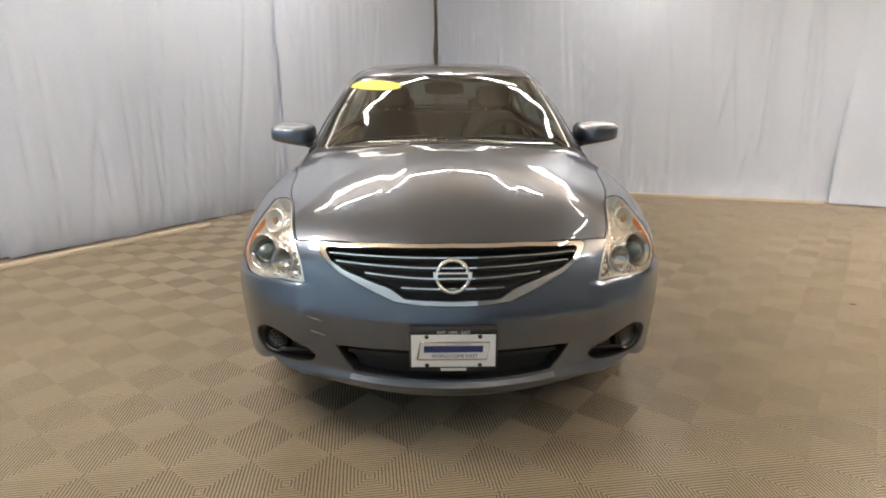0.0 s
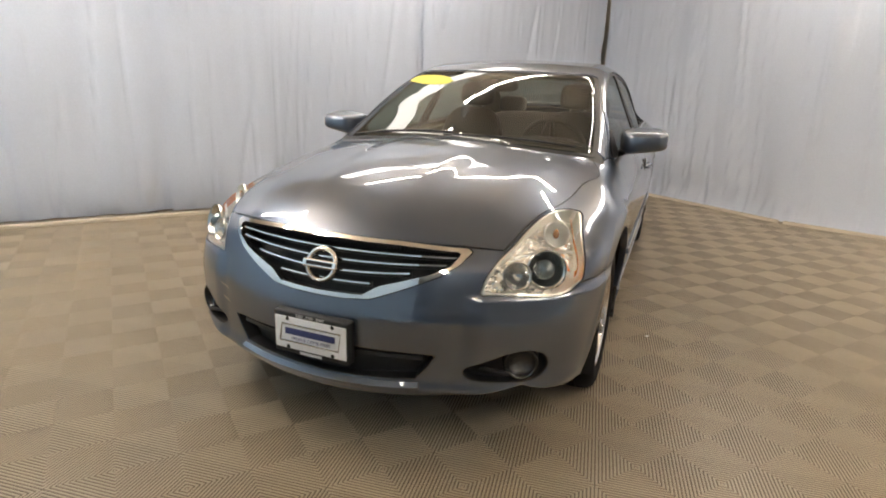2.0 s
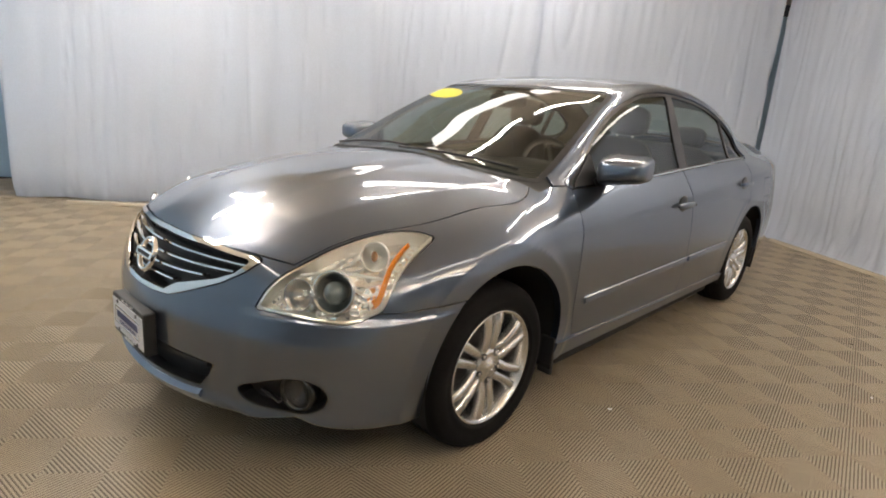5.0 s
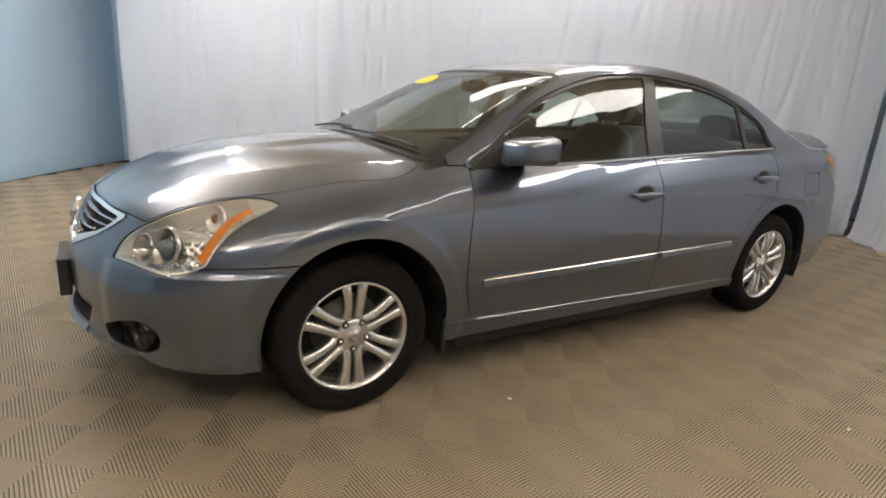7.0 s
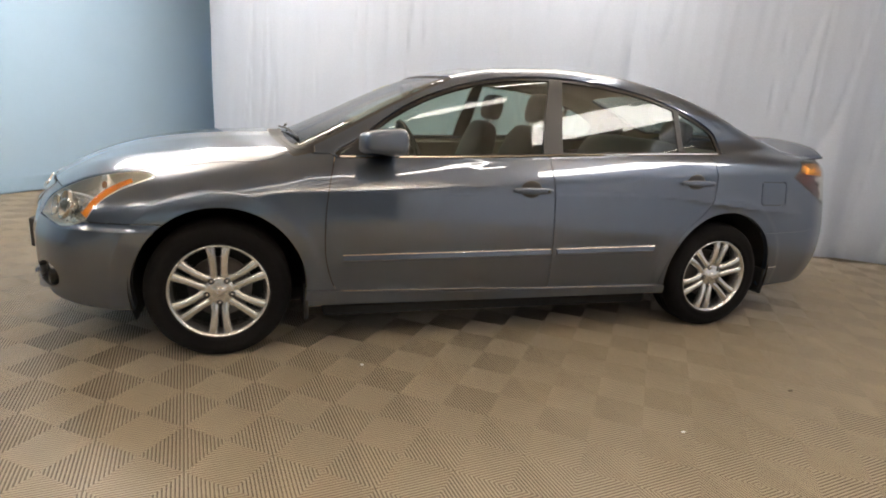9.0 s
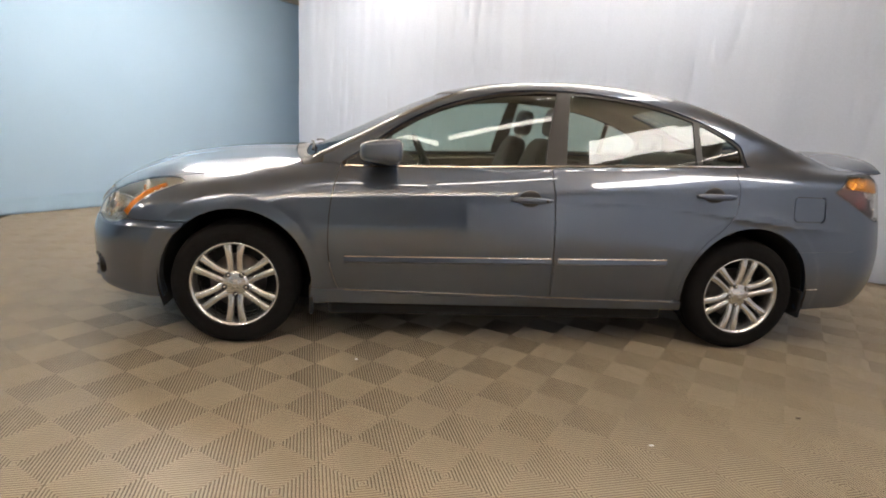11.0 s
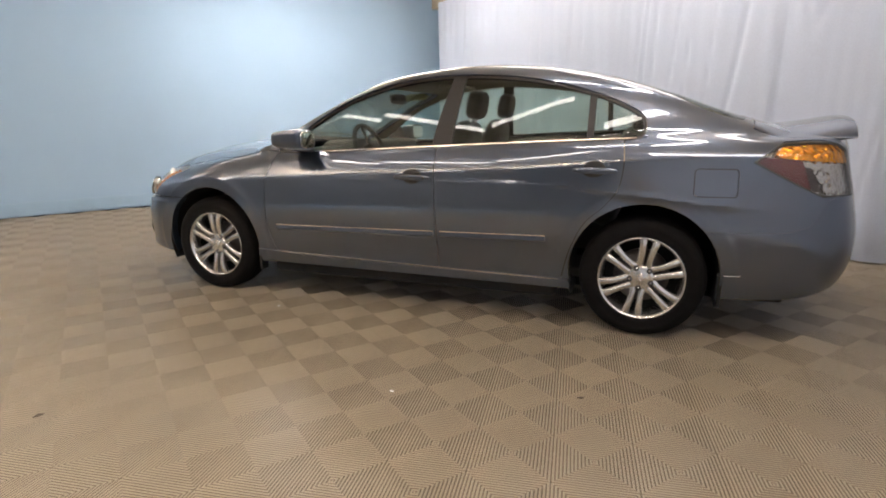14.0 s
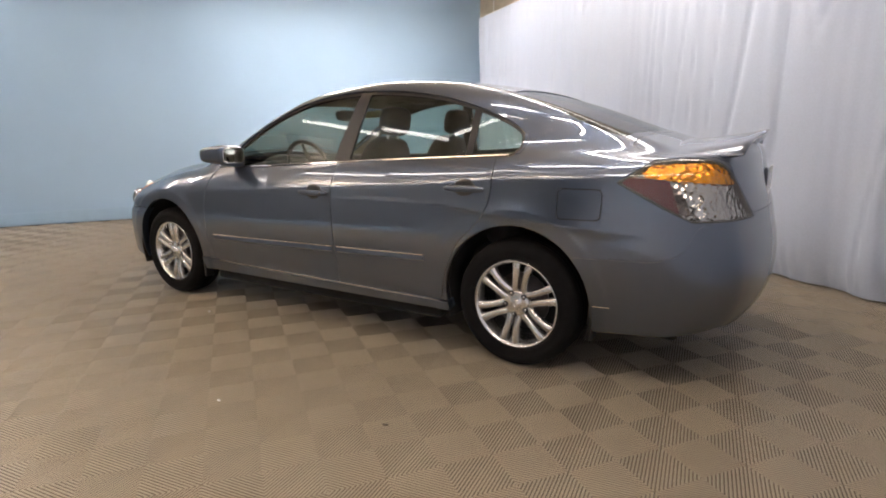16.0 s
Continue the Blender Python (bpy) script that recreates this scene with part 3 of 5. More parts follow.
def panel(name, fields, material, sink=0.0, lip=0.014, both=False, mirror=False):
    """A sheet of the skin inside the fields, sunk below it, with a folded edge. both: joined with its mirror image; mirror: the mirror image alone."""
    p, n, faces = cut(fields)
    p = p - n * sink
    if lip:
        edges = {}
        for fc in faces:
            for a, b in zip(fc, fc[1:] + fc[:1]):
                edges[(a, b)] = True
        rim = [(a, b) for a, b in edges if (b, a) not in edges and not (p[a, 0] < 1e-6 and p[b, 0] < 1e-6)]
        vp, vn, base = [], [], len(p)
        for a, b in rim:
            d = p[b] - p[a]
            if np.linalg.norm(d) < 1e-9:
                continue
            side = np.cross(d, n[a])
            side = side / max(np.linalg.norm(side), 1e-9)
            k = base + len(vp)
            vp += [p[a], p[b], p[b] - n[b] * lip, p[a] - n[a] * lip]
            vn += [side] * 4
            faces.append([k + 1, k, k + 3, k + 2])
        if vp:
            p, n = np.concatenate([p, np.array(vp)]), np.concatenate([n, np.array(vn)])
    flip = np.array([-1.0, 1.0, 1.0])
    if mirror:
        return mesh_of(name, p * flip, [fc[::-1] for fc in faces], material, n * flip)
    if both:
        k = len(p)
        faces = faces + [[i + k for i in fc[::-1]] for fc in faces]
        p, n = np.concatenate([p, p * flip]), np.concatenate([n, n * flip])
    return mesh_of(name, p, faces, material, n)


GAP = 0.0022


def line(u, knots):
    return spline(u, knots)


# seams, as fields over the skin
side_on = 0.40 - SX
belt_z = line(SY, [(-0.9, 0.940), (-0.3, 0.962), (0.26, 0.990), (0.78, 1.015), (1.4, 1.040)])
DLO = [(-0.85, 0.944), (-0.74, 1.040), (-0.59, 1.150), (-0.44, 1.235), (-0.29, 1.295), (-0.14, 1.340), (0.01, 1.370), (0.20, 1.388), (0.33, 1.391), (0.49, 1.385), (0.65, 1.371), (0.82, 1.346), (0.97, 1.312), (1.14, 1.258), (1.25, 1.212), (1.325, 1.170), (1.362, 1.125), (1.345, 1.042), (1.20, 1.032), (0.78, 1.017), (0.26, 0.992), (-0.30, 0.964)]
f_dlo = np.maximum(outline(SY, SZ, DLO), side_on)
f_screen = np.maximum(outline(SX, SY, [(-0.35, -1.11), (0.0, -1.12), (0.35, -1.11), (0.60, -1.075), (0.690, -1.030), (0.698, -0.97), (0.668, -0.76), (0.600, -0.40), (0.575, -0.285), (0.535, -0.265), (0.3, -0.305), (0.0, -0.325), (-0.3, -0.305), (-0.600, -0.40), (-0.668, -0.76), (-0.698, -0.97), (-0.60, -1.075)]), 0.90 - SZ)
f_backlight = np.maximum(outline(SX, SY, [(-0.3, 1.19), (0.0, 1.18), (0.3, 1.19), (0.49, 1.225), (0.53, 1.28), (0.575, 1.60), (0.585, 1.79), (0.54, 1.835), (0.30, 1.87), (0.0, 1.885), (-0.3, 1.87), (-0.575, 1.6), (-0.53, 1.28)]), 1.0 - SZ)
f_arch = np.maximum(np.minimum(np.hypot((SY + HUB - 0.015) / 0.995, SZ - ARCH_Z), np.hypot(SY - HUB, SZ - ARCH_Z)) - 0.372, 0.30 - SX)
f_arch = np.minimum(f_arch, np.maximum(np.maximum(np.minimum(np.abs(SY + HUB - 0.015), np.abs(SY - HUB)) - 0.362, SZ - ARCH_Z), 0.30 - SX))
GRILLE = [(-0.25, 0.764), (0.0, 0.768), (0.25, 0.764), (0.46, 0.753), (0.478, 0.745), (0.45, 0.708), (0.39, 0.668), (0.28, 0.622), (0.19, 0.588), (0.10, 0.580), (0.0, 0.579), (-0.19, 0.588), (-0.39, 0.668), (-0.478, 0.745)]
GRILLE_IN = [(-0.25, 0.752), (0.0, 0.756), (0.25, 0.752), (0.440, 0.742), (0.445, 0.733), (0.422, 0.702), (0.368, 0.676), (0.28, 0.650), (0.21, 0.630), (0.182, 0.612), (0.160, 0.598), (0.0, 0.594), (-0.160, 0.598), (-0.21, 0.630), (-0.368, 0.676), (-0.44, 0.727)]
ahead = SY + 1.75
f_grille = np.maximum(outline(SX, SZ, GRILLE, False), ahead)
f_grille_in = np.maximum(outline(SX, SZ, GRILLE_IN, False), ahead)
f_intake = np.maximum(outline(SX, SZ, [(-0.385, 0.414), (0.0, 0.420), (0.385, 0.414), (0.400, 0.402), (0.352, 0.335), (0.31, 0.322), (0.0, 0.312), (-0.31, 0.322), (-0.352, 0.335)]), ahead)
f_fog = np.maximum(outline(SX, SZ, [(0.498, 0.345), (0.500, 0.370), (0.56, 0.396), (0.63, 0.424), (0.69, 0.432), (0.735, 0.407), (0.738, 0.357), (0.70, 0.324), (0.62, 0.322), (0.53, 0.330)]), ahead)
lamp_in = line(SY, [(-2.3, 0.47), (-2.16, 0.522), (-2.09, 0.556), (-2.03, 0.584), (-1.92, 0.612), (-1.80, 0.640), (-1.71, 0.675), (-1.66, 0.715), (-1.61, 0.80), (-1.5, 1.1)])
lamp_low = line(SY, [(-2.3, 0.612), (-2.15, 0.620), (-1.93, 0.632), (-1.903, 0.648), (-1.883, 0.680), (-1.847, 0.722), (-1.781, 0.768), (-1.708, 0.800), (-1.629, 0.834), (-1.55, 0.90)])
f_lamp = np.maximum(np.maximum(lamp_in - SX, lamp_low - SZ), SY + 1.5)
hood_half = line(SY, [(-2.3, 0.46), (-2.16, 0.512), (-2.09, 0.546), (-2.03, 0.574), (-1.92, 0.602), (-1.80, 0.630), (-1.71, 0.660), (-1.6, 0.686), (-1.4, 0.708), (-1.18, 0.742), (-1.08, 0.70), (-1.0, 0.60)])
hood_front = NOSE + 0.116 + 0.45 * SX**2
f_hood = np.maximum(np.maximum(SX - hood_half, hood_front - SY), np.maximum(SY - (-1.17 + 0.20 * SX**2), 0.70 - SZ))
f_cowl = np.maximum(np.maximum(SX - 0.735, (-1.17 + 0.20 * SX**2) - SY), np.maximum(SY + 0.96, 0.80 - SZ))
f_bumper = np.maximum(SZ - np.where(SY < -1.97, 0.80, np.where(SX < 0.6, 0.80, 0.638)), SY + 1.60)
door_front = line(SZ, [(0.1, -0.83), (0.28, -0.84), (0.33, -0.870), (0.42, -0.902), (0.65, -0.918), (0.82, -0.900), (0.95, -0.868), (1.2, -0.82)])
door_mid = line(SZ, [(0.1, 0.272), (0.3, 0.268), (0.99, 0.235), (1.3, 0.22)])
door_rear = line(SZ, [(0.1, 0.965), (0.33, 0.985), (0.50, 1.035), (0.62, 1.10), (0.70, 1.185), (0.78, 1.245), (0.88, 1.268), (1.04, 1.262), (1.2, 1.25)])
door_low = line(SY, [(-1.0, 0.326), (-0.85, 0.318), (1.0, 0.288)])
f_door_front = np.maximum(np.maximum(door_front - SY, SY - door_mid), np.maximum(np.maximum(door_low - SZ, SZ - belt_z), side_on))
f_door_rear = np.maximum(np.maximum(door_mid - SY, SY - door_rear), np.maximum(np.maximum(door_low - SZ, SZ - belt_z), side_on))
f_fender = np.maximum(np.maximum(SY - door_front, SZ - 0.955), np.maximum(-2.3 - SY, 0.3 - SX))
f_sill = np.maximum(np.maximum(SZ - door_low, np.abs(SY) - HUB), side_on)
f_rear_bumper = np.maximum(SZ - line(SY, [(1.5, 0.592), (1.9, 0.598), (2.06, 0.612), (2.14, 0.66), (2.18, 0.74), (2.24, 0.768), (2.6, 0.770)]), 1.60 - SY)
f_fuel = np.maximum(outline(SY, SZ, [(1.612, 0.765), (1.602, 0.78), (1.602, 0.885), (1.614, 0.898), (1.785, 0.898), (1.797, 0.885), (1.797, 0.78), (1.787, 0.765)], False), side_on)
f_tail = np.maximum(outline(SY, SZ, [(1.855, 0.930), (1.985, 1.022), (2.10, 1.030), (2.50, 1.022), (2.50, 0.775), (2.16, 0.772), (2.05, 0.825)], False), 0.50 + 0.72 * (SZ - 0.78) - SX)
f_trunk = np.maximum(np.maximum(SX - line(SY, [(1.8, 0.600), (1.95, 0.665), (2.1, 0.665), (2.3, 0.63), (2.6, 0.60)]), (1.915 - 0.12 * SX**2) - SY), 0.772 - SZ)


def less(*fields):
    """Outside all of these, with half a seam kept clear."""
    return [GAP - f for f in fields]


def inset(f, by=GAP):
    return f + by


car = thing("car", "blue-grey metallic four-door saloon with alloy wheels, parked on the tiles", "car")
OPEN = [f_dlo, f_screen, f_backlight, f_arch]
part("hood", panel("hood", [inset(f_hood)] + less(f_lamp, f_grille, f_cowl), PAINT, both=True), car)
part("cowl", panel("cowl", [inset(f_cowl), -f_screen - 0.012] + less(f_hood), BLACK, sink=0.006, both=True), car, "black plastic cowl under the windscreen")
bumper = part("front_bumper", panel("front_bumper", [inset(f_bumper)] + less(f_hood, f_lamp, f_grille, f_intake, f_fog, f_arch), PAINT, both=True, lip=0.05), car)
part("rear_bumper", panel("rear_bumper", [inset(f_rear_bumper, 0.0005)] + less(f_arch, f_tail), PAINT, both=True, lip=0.03), car)
part("trunk_lid", panel("trunk_lid", [inset(f_trunk)] + less(f_tail, f_rear_bumper, f_backlight), PAINT, both=True), car)
part("body_shell", panel("body_shell", less(f_hood, f_cowl, f_bumper, f_fender, f_door_front, f_door_rear, f_sill, f_fuel, f_tail, f_trunk, f_lamp, f_grille, *OPEN) + [0.0005 - f_rear_bumper], PAINT, both=True), car)
part("windscreen", panel("windscreen", [inset(f_screen, 0.0)], WINDSCREEN, sink=0.005, lip=0, both=True), car, "clear windscreen with dark border")
part("screen_border", panel("screen_border", [inset(f_screen, 0.0), -f_screen - 0.022], BLACK, sink=0.003, lip=0.0, both=True), car)
part("rear_window", panel("rear_window", [inset(f_backlight, 0.0)], REAR_GLASS, sink=0.005, lip=0, both=True), car)
front_edge = line(SZ, [(0.9, 0.205), (1.0, 0.205), (1.4, 0.285)])
rear_edge = line(SZ, [(0.9, 0.315), (1.0, 0.318), (1.4, 0.360)])
pane_in = inset(f_dlo, 0.014)
panes = [np.maximum(pane_in, SY - front_edge), np.maximum(pane_in, np.maximum(rear_edge - SY, SY - 1.068)), np.maximum(pane_in, 1.105 - SY)]
for mirror in (False, True):
    part("fender", panel("fender", [inset(f_fender)] + less(f_hood, f_cowl, f_bumper, f_lamp, f_arch, f_screen, f_door_front), PAINT, mirror=mirror, lip=0.03), car)
    front_door = part("front_door", panel("front_door", [inset(f_door_front)] + less(f_arch), PAINT, mirror=mirror), car)
    rear_door = part("rear_door", panel("rear_door", [inset(f_door_rear)] + less(f_arch), PAINT, mirror=mirror), car)
    part("sill", panel("sill", [inset(f_sill)] + less(f_arch), PAINT, sink=-0.012, mirror=mirror, lip=0.06), car)
    part("window_frame", panel("window_frame", [inset(f_dlo, 0.0)] + [0.0 - f for f in panes], BROWN_BLACK, sink=0.004, mirror=mirror), car, "dark window frame and centre pillar")
    part("door_frame", panel("door_frame", [f_dlo - 0.017, 0.002 - f_dlo, belt_z + 0.006 - SZ], PAINT, sink=-0.0045, lip=0.010, mirror=mirror), car, "painted frame round the side windows")
    for f, owner in zip(panes, (front_door, rear_door, rear_door)):
        part("window_pane", panel("window_pane", [f], WINDOW, sink=0.010, lip=0, mirror=mirror), owner, "green-tinted side window")
part("fuel_flap", panel("fuel_flap", [inset(f_fuel)], PAINT), car)


# ---- fitted parts of the car ----
def table(us, vs, place, start, stop):
    """Depth of the skin over a grid, met along one axis; returns a smooth look-up."""
    uu, vv = [a.ravel() for a in np.meshgrid(us, vs, indexing="ij")]
    lo, hi = 0 * uu + start, 0 * uu + stop
    for _ in range(22):
        mid = (lo + hi) / 2
        out = body_form(place(uu, vv, mid)) > 0
        lo, hi = np.where(out, mid, lo), np.where(out, hi, mid)
    grid = lo.reshape(len(us), len(vs))
    du, dv = us[1] - us[0], vs[1] - vs[0]

    def read(u, v):
        a, b = min(max((u - us[0]) / du, 0), len(us) - 1.001), min(max((v - vs[0]) / dv, 0), len(vs) - 1.001)
        i, j = int(a), int(b)
        a, b = a - i, b - j
        return float((grid[i, j] * (1 - a) + grid[i + 1, j] * a) * (1 - b) + (grid[i, j + 1] * (1 - a) + grid[i + 1, j + 1] * a) * b)

    return read


at_side = table(np.linspace(-2.2, 2.3, 300), np.linspace(0.2, 1.3, 110), lambda y, z, d: np.stack([d, y, z], 1), 1.3, 0.2)
at_front = table(np.linspace(0.0, 0.8, 90), np.linspace(0.22, 0.80, 90), lambda x, z, d: np.stack([x, d, z], 1), -2.7, -1.2)
at_top = table(np.linspace(0.0, 0.8, 60), np.linspace(-2.2, 2.3, 300), lambda x, y, d: np.stack([x, y, d], 1), 1.8, 0.55)


def normal_at(p):
    return Vector(slope(np.array([p], float))[0])


def super_egg(name, size, material, e=(0.6, 0.6), rings=14, around=28, warp=None):
    """A rounded box between a ball and a block."""
    def pw(v, k):
        return math.copysign(abs(v) ** k, v)
    verts, faces = [], []
    for i in range(rings + 1):
        t = -math.pi / 2 + math.pi * i / rings
        for j in range(around):
            p = 2 * math.pi * j / around
            v = Vector((size[0] * pw(math.cos(t), e[0]) * pw(math.cos(p), e[1]), size[1] * pw(math.cos(t), e[0]) * pw(math.sin(p), e[1]), size[2] * pw(math.sin(t), e[0])))
            verts.append(warp(v) if warp else v)
    for i in range(rings):
        for j in range(around):
            q = (j + 1) % around
            faces.append((i * around + j, i * around + q, (i + 1) * around + q, (i + 1) * around + j))
    me = mesh_of(name, verts, faces, material)
    return me


def ribbon(name, spine, out, width, material, thick=0.004, mirror=False):
    """A flat strip with thickness along points, facing the way given at each."""
    verts, faces = [], []
    n = len(spine)
    for i in range(n):
        p, o = Vector(spine[i]), Vector(out[i]).normalized()
        d = (Vector(spine[min(i + 1, n - 1)]) - Vector(spine[max(i - 1, 0)])).normalized()
        w = o.cross(d).normalized()
        k = width(i / (n - 1)) / 2 if callable(width) else width / 2
        for a, b in ((-k, 0.0), (-k * 0.62, thick), (k * 0.62, thick), (k, 0.0)):
            verts.append(p + w * a + o * b)
    for i in range(n - 1):
        for k in range(4):
            q = (k + 1) % 4
            faces.append((4 * i + k, 4 * i + q, 4 * i + 4 + q, 4 * i + 4 + k))
    faces += [(3, 2, 1, 0), tuple(4 * (n - 1) + k for k in range(4))]
    if mirror:
        verts = [Vector((-v.x, v.y, v.z)) for v in verts]
        faces = [f[::-1] for f in faces]
    me = mesh_of(name, verts, faces, material, smooth=False)
    return me


# inner sheets, so that nothing shines through the seams
hidden = [-f_dlo, -f_screen, -f_backlight, -f_arch, 0.0 - f_lamp, 0.0 - f_grille, 0.0 - f_intake, 0.0 - f_fog]
part("inner_shell", panel("inner_shell", hidden + [SZ - 0.93], SHADE, sink=0.03, lip=0, both=True), car)
part("headliner", panel("headliner", [-f_dlo, -f_screen, -f_backlight, 0.94 - SZ, np.maximum(-0.98 - SY, SY - 1.9)], CREAM, sink=0.03, lip=0, both=True), car, "cream headliner and pillar trim")
part("door_trim", panel("door_trim", [np.maximum(np.abs(SY - 0.05) - 0.88, 0.4 - SX), 0.66 - SZ, SZ - belt_z], CREAM, sink=0.065, lip=0.02), car, "cream inner door trim")
part("door_trim", panel("door_trim", [np.maximum(np.abs(SY - 0.05) - 0.88, 0.4 - SX), 0.66 - SZ, SZ - belt_z], CREAM, sink=0.065, lip=0.02, mirror=True), car, "cream inner door trim")
part("underbody", box("underbody", -0.60, 0.60, -1.80, 2.10, 0.175, 0.25, SHADE, 0.02), car)
# wide low slab, unseen, keeps light off the floor under the car
part("floor_pan", box("floor_pan", -0.82, 0.82, -0.92, 0.94, 0.165, 0.24, SHADE, 0.02), car)
part("chin", panel("chin", [np.maximum(SZ - 0.235, SY + 1.80)], BLACK, sink=0.012, lip=0.0, both=True), car)


def wheel_house():
    verts, faces = [], []
    n = 24
    for x in (0.40, 0.865):
        for k in range(n + 1):
            a = math.pi * (-0.12 + 1.24 * k / n)
            verts.append((x, 0.383 * math.cos(a), 0.383 * math.sin(a)))
    for k in range(n):
        faces.append((k, k + 1, n + 2 + k, n + 1 + k))
    faces.append(tuple(range(n + 1)))
    return mesh_of("wheel_house", verts, faces, SHADE)


house = wheel_house()
for y in (-HUB + 0.015, HUB):
    for turn in (0, 180):
        part("wheel_house", house, car, m=pose(0, y, ARCH_Z, 0, 0, turn))


def wheel():
    """Tyre and a six-twin-spoke alloy rim, facing local z."""
    root = new("wheel")
    R = 0.322
    tread = [(0.2195, -0.002), (0.226, 0.010), (0.236, 0.016), (0.240, 0.0135), (0.262, 0.020), (0.284, 0.017), (0.288, 0.014), (0.302, 0.008), (0.314, -0.008), (R - 0.003, -0.028), (R, -0.045)]
    for g in (-0.058, -0.094, -0.130):
        tread += [(R, g + 0.004), (R - 0.007, g + 0.003), (R - 0.007, g - 0.003), (R, g - 0.004)]
    tread += [(R, -0.145), (0.314, -0.172), (0.29, -0.192), (0.25, -0.195), (0.214, -0.180)]
    part("tyre", lathe_mesh("tyre", tread, RUBBER, 80, True), root, "black rubber tyre with tread grooves")
    rim = part("rim", lathe_mesh("rim", [(0.2215, -0.004), (0.2215, 0.006), (0.219, 0.009), (0.214, 0.008), (0.207, -0.006), (0.197, -0.034), (0.188, -0.100), (0.196, -0.175), (0.214, -0.185)], SATIN, 80), root, "silver alloy rim with six twin spokes")
    disc = [(0.0, -0.005), (0.024, -0.005), (0.030, -0.009), (0.048, -0.0105), (0.060, -0.0115), (0.067, -0.020), (0.069, -0.05), (0.0, -0.05)]
    part("hub", lathe_mesh("hub", disc, SATIN, 40), rim)
    bm = bmesh.new()
    for s in (-1, 1):
        stations = [(0.052, 0.026, 0.024, -0.018), (0.070, 0.0235, 0.0195, -0.013), (0.090, 0.0225, 0.0165, -0.007), (0.13, 0.0242, 0.0170, -0.001), (0.17, 0.0290, 0.0185, 0.001), (0.198, 0.0335, 0.0205, 0.0), (0.208, 0.036, 0.0230, -0.004)]
        prev = None
        for r, off, half, top in stations:
            prof = [(-half, top - 0.034), (-half * 0.97, top - 0.010), (-half * 0.72, top - 0.002), (-half * 0.2 * s, top + 0.0015), (half * 0.72, top - 0.002), (half * 0.97, top - 0.010), (half, top - 0.034)]
            ring = [bm.verts.new((s * off + a, r, z)) for a, z in prof]
            if prev:
                for k in range(6):
                    bm.faces.new((prev[k], prev[k + 1], ring[k + 1], ring[k]))
            prev = ring
    spoke = from_bm("spoke", bm, SATIN, True)
    for k in range(6):
        part("spoke", spoke, rim, m=pose(0, 0, 0, 0, 0, 60 * k))
    nut = lathe_mesh("lug_nut", [(0.0, -0.005), (0.0065, -0.006), (0.0075, -0.010), (0.0075, -0.03)], CHROME, 6)
    # flat black disc stands for the shade in each nut's hole
    well = lathe_mesh("lug_well", [(0.0, -0.0090), (0.0130, -0.0090), (0.0140, -0.0110)], BLACK, 16)
    for k in range(5):
        a = radians(-90 + 72 * k)
        part("lug_well", well, rim, m=pose(0.0565 * math.cos(a), 0.0565 * math.sin(a), 0))
        part("lug_nut", nut, rim, m=pose(0.0565 * math.cos(a), 0.0565 * math.sin(a), 0))
    part("hub_cap", lathe_mesh("hub_cap", [(0.0, 0.0), (0.017, -0.0005), (0.022, -0.003), (0.0235, -0.006)], SATIN, 32), rim)
    part("cap_badge", lathe_mesh("cap_badge", [(0.010, 0.0), (0.0105, 0.0015), (0.0135, 0.0015), (0.014, -0.0005)], CHROME, 32), rim)
    part("valve", tube_mesh("valve", [(0.150, -0.125, -0.03), (0.150, -0.120, 0.0)], 0.004, BLACK), rim)
    part("brake_disc", lathe_mesh("brake_disc", [(0.0, -0.075), (0.142, -0.075), (0.142, -0.097), (0.0, -0.097)], plain("brake_steel", (0.10, 0.09, 0.085), 0.45, 0.8), 48), root, "dull grey steel brake disc")
    part("back_plate", lathe_mesh("back_plate", [(0.0, -0.12), (0.190, -0.12)], SHADE, 40), root)
    return root


first = wheel()
wheels = [first] + [copy_thing(first, Matrix()) for _ in range(3)]
for ob, (x, y, turn, spin) in zip(wheels, ((0.84, -HUB, 0, 90), (0.84, HUB, 0, 80), (-0.84, -HUB, 180, 20), (-0.84, HUB, 180, 65))):
    ob.parent = car
    ob.matrix_basis = pose(x, y, 0.320, 0, 0, turn) @ pose(0, 0, 0, 0, 90, 0) @ pose(0, 0, 0, 0, 0, spin)

# splash flaps behind the front wheels
for s in (1, -1):
    part("splash_flap", box("splash_flap", s * 0.80, s * 0.868, -1.012, -0.992, 0.175, 0.34, BLACK, 0.006), car)
    part("splash_flap", box("splash_flap", s * 0.76, s * 0.850, 1.752, 1.772, 0.20, 0.36, BLACK, 0.006), car)

# grille: chrome surround, dark back, curved bars and the round badge
grille = part("grille", panel("grille", [f_grille], BLACK, sink=0.075, lip=0, both=True), car, "black grille with chrome bars and surround")
part("surround", panel("surround", [inset(f_grille, 0.001), 0.0 - f_grille_in], CHROME, sink=-0.004, lip=0.035, both=True), grille, "polished chrome surround")
part("grille_wall", panel("grille_wall", [inset(f_grille_in, -0.004), -f_grille_in], BLACK, sink=0.006, lip=0.07, both=True), grille)


def grille_bar(z0, z1, half, tall=0.010):
    pts, out = [], []
    for k in range(41):
        x = -half + 2 * half * k / 40
        z = z0 + (z1 - z0) * (x / 0.45) ** 2
        y = at_front(abs(x), z)
        pts.append((x, y + 0.022, z))
        out.append((0, -1, 0.25))
    return ribbon("bar", pts, out, tall, CHROME, 0.014)


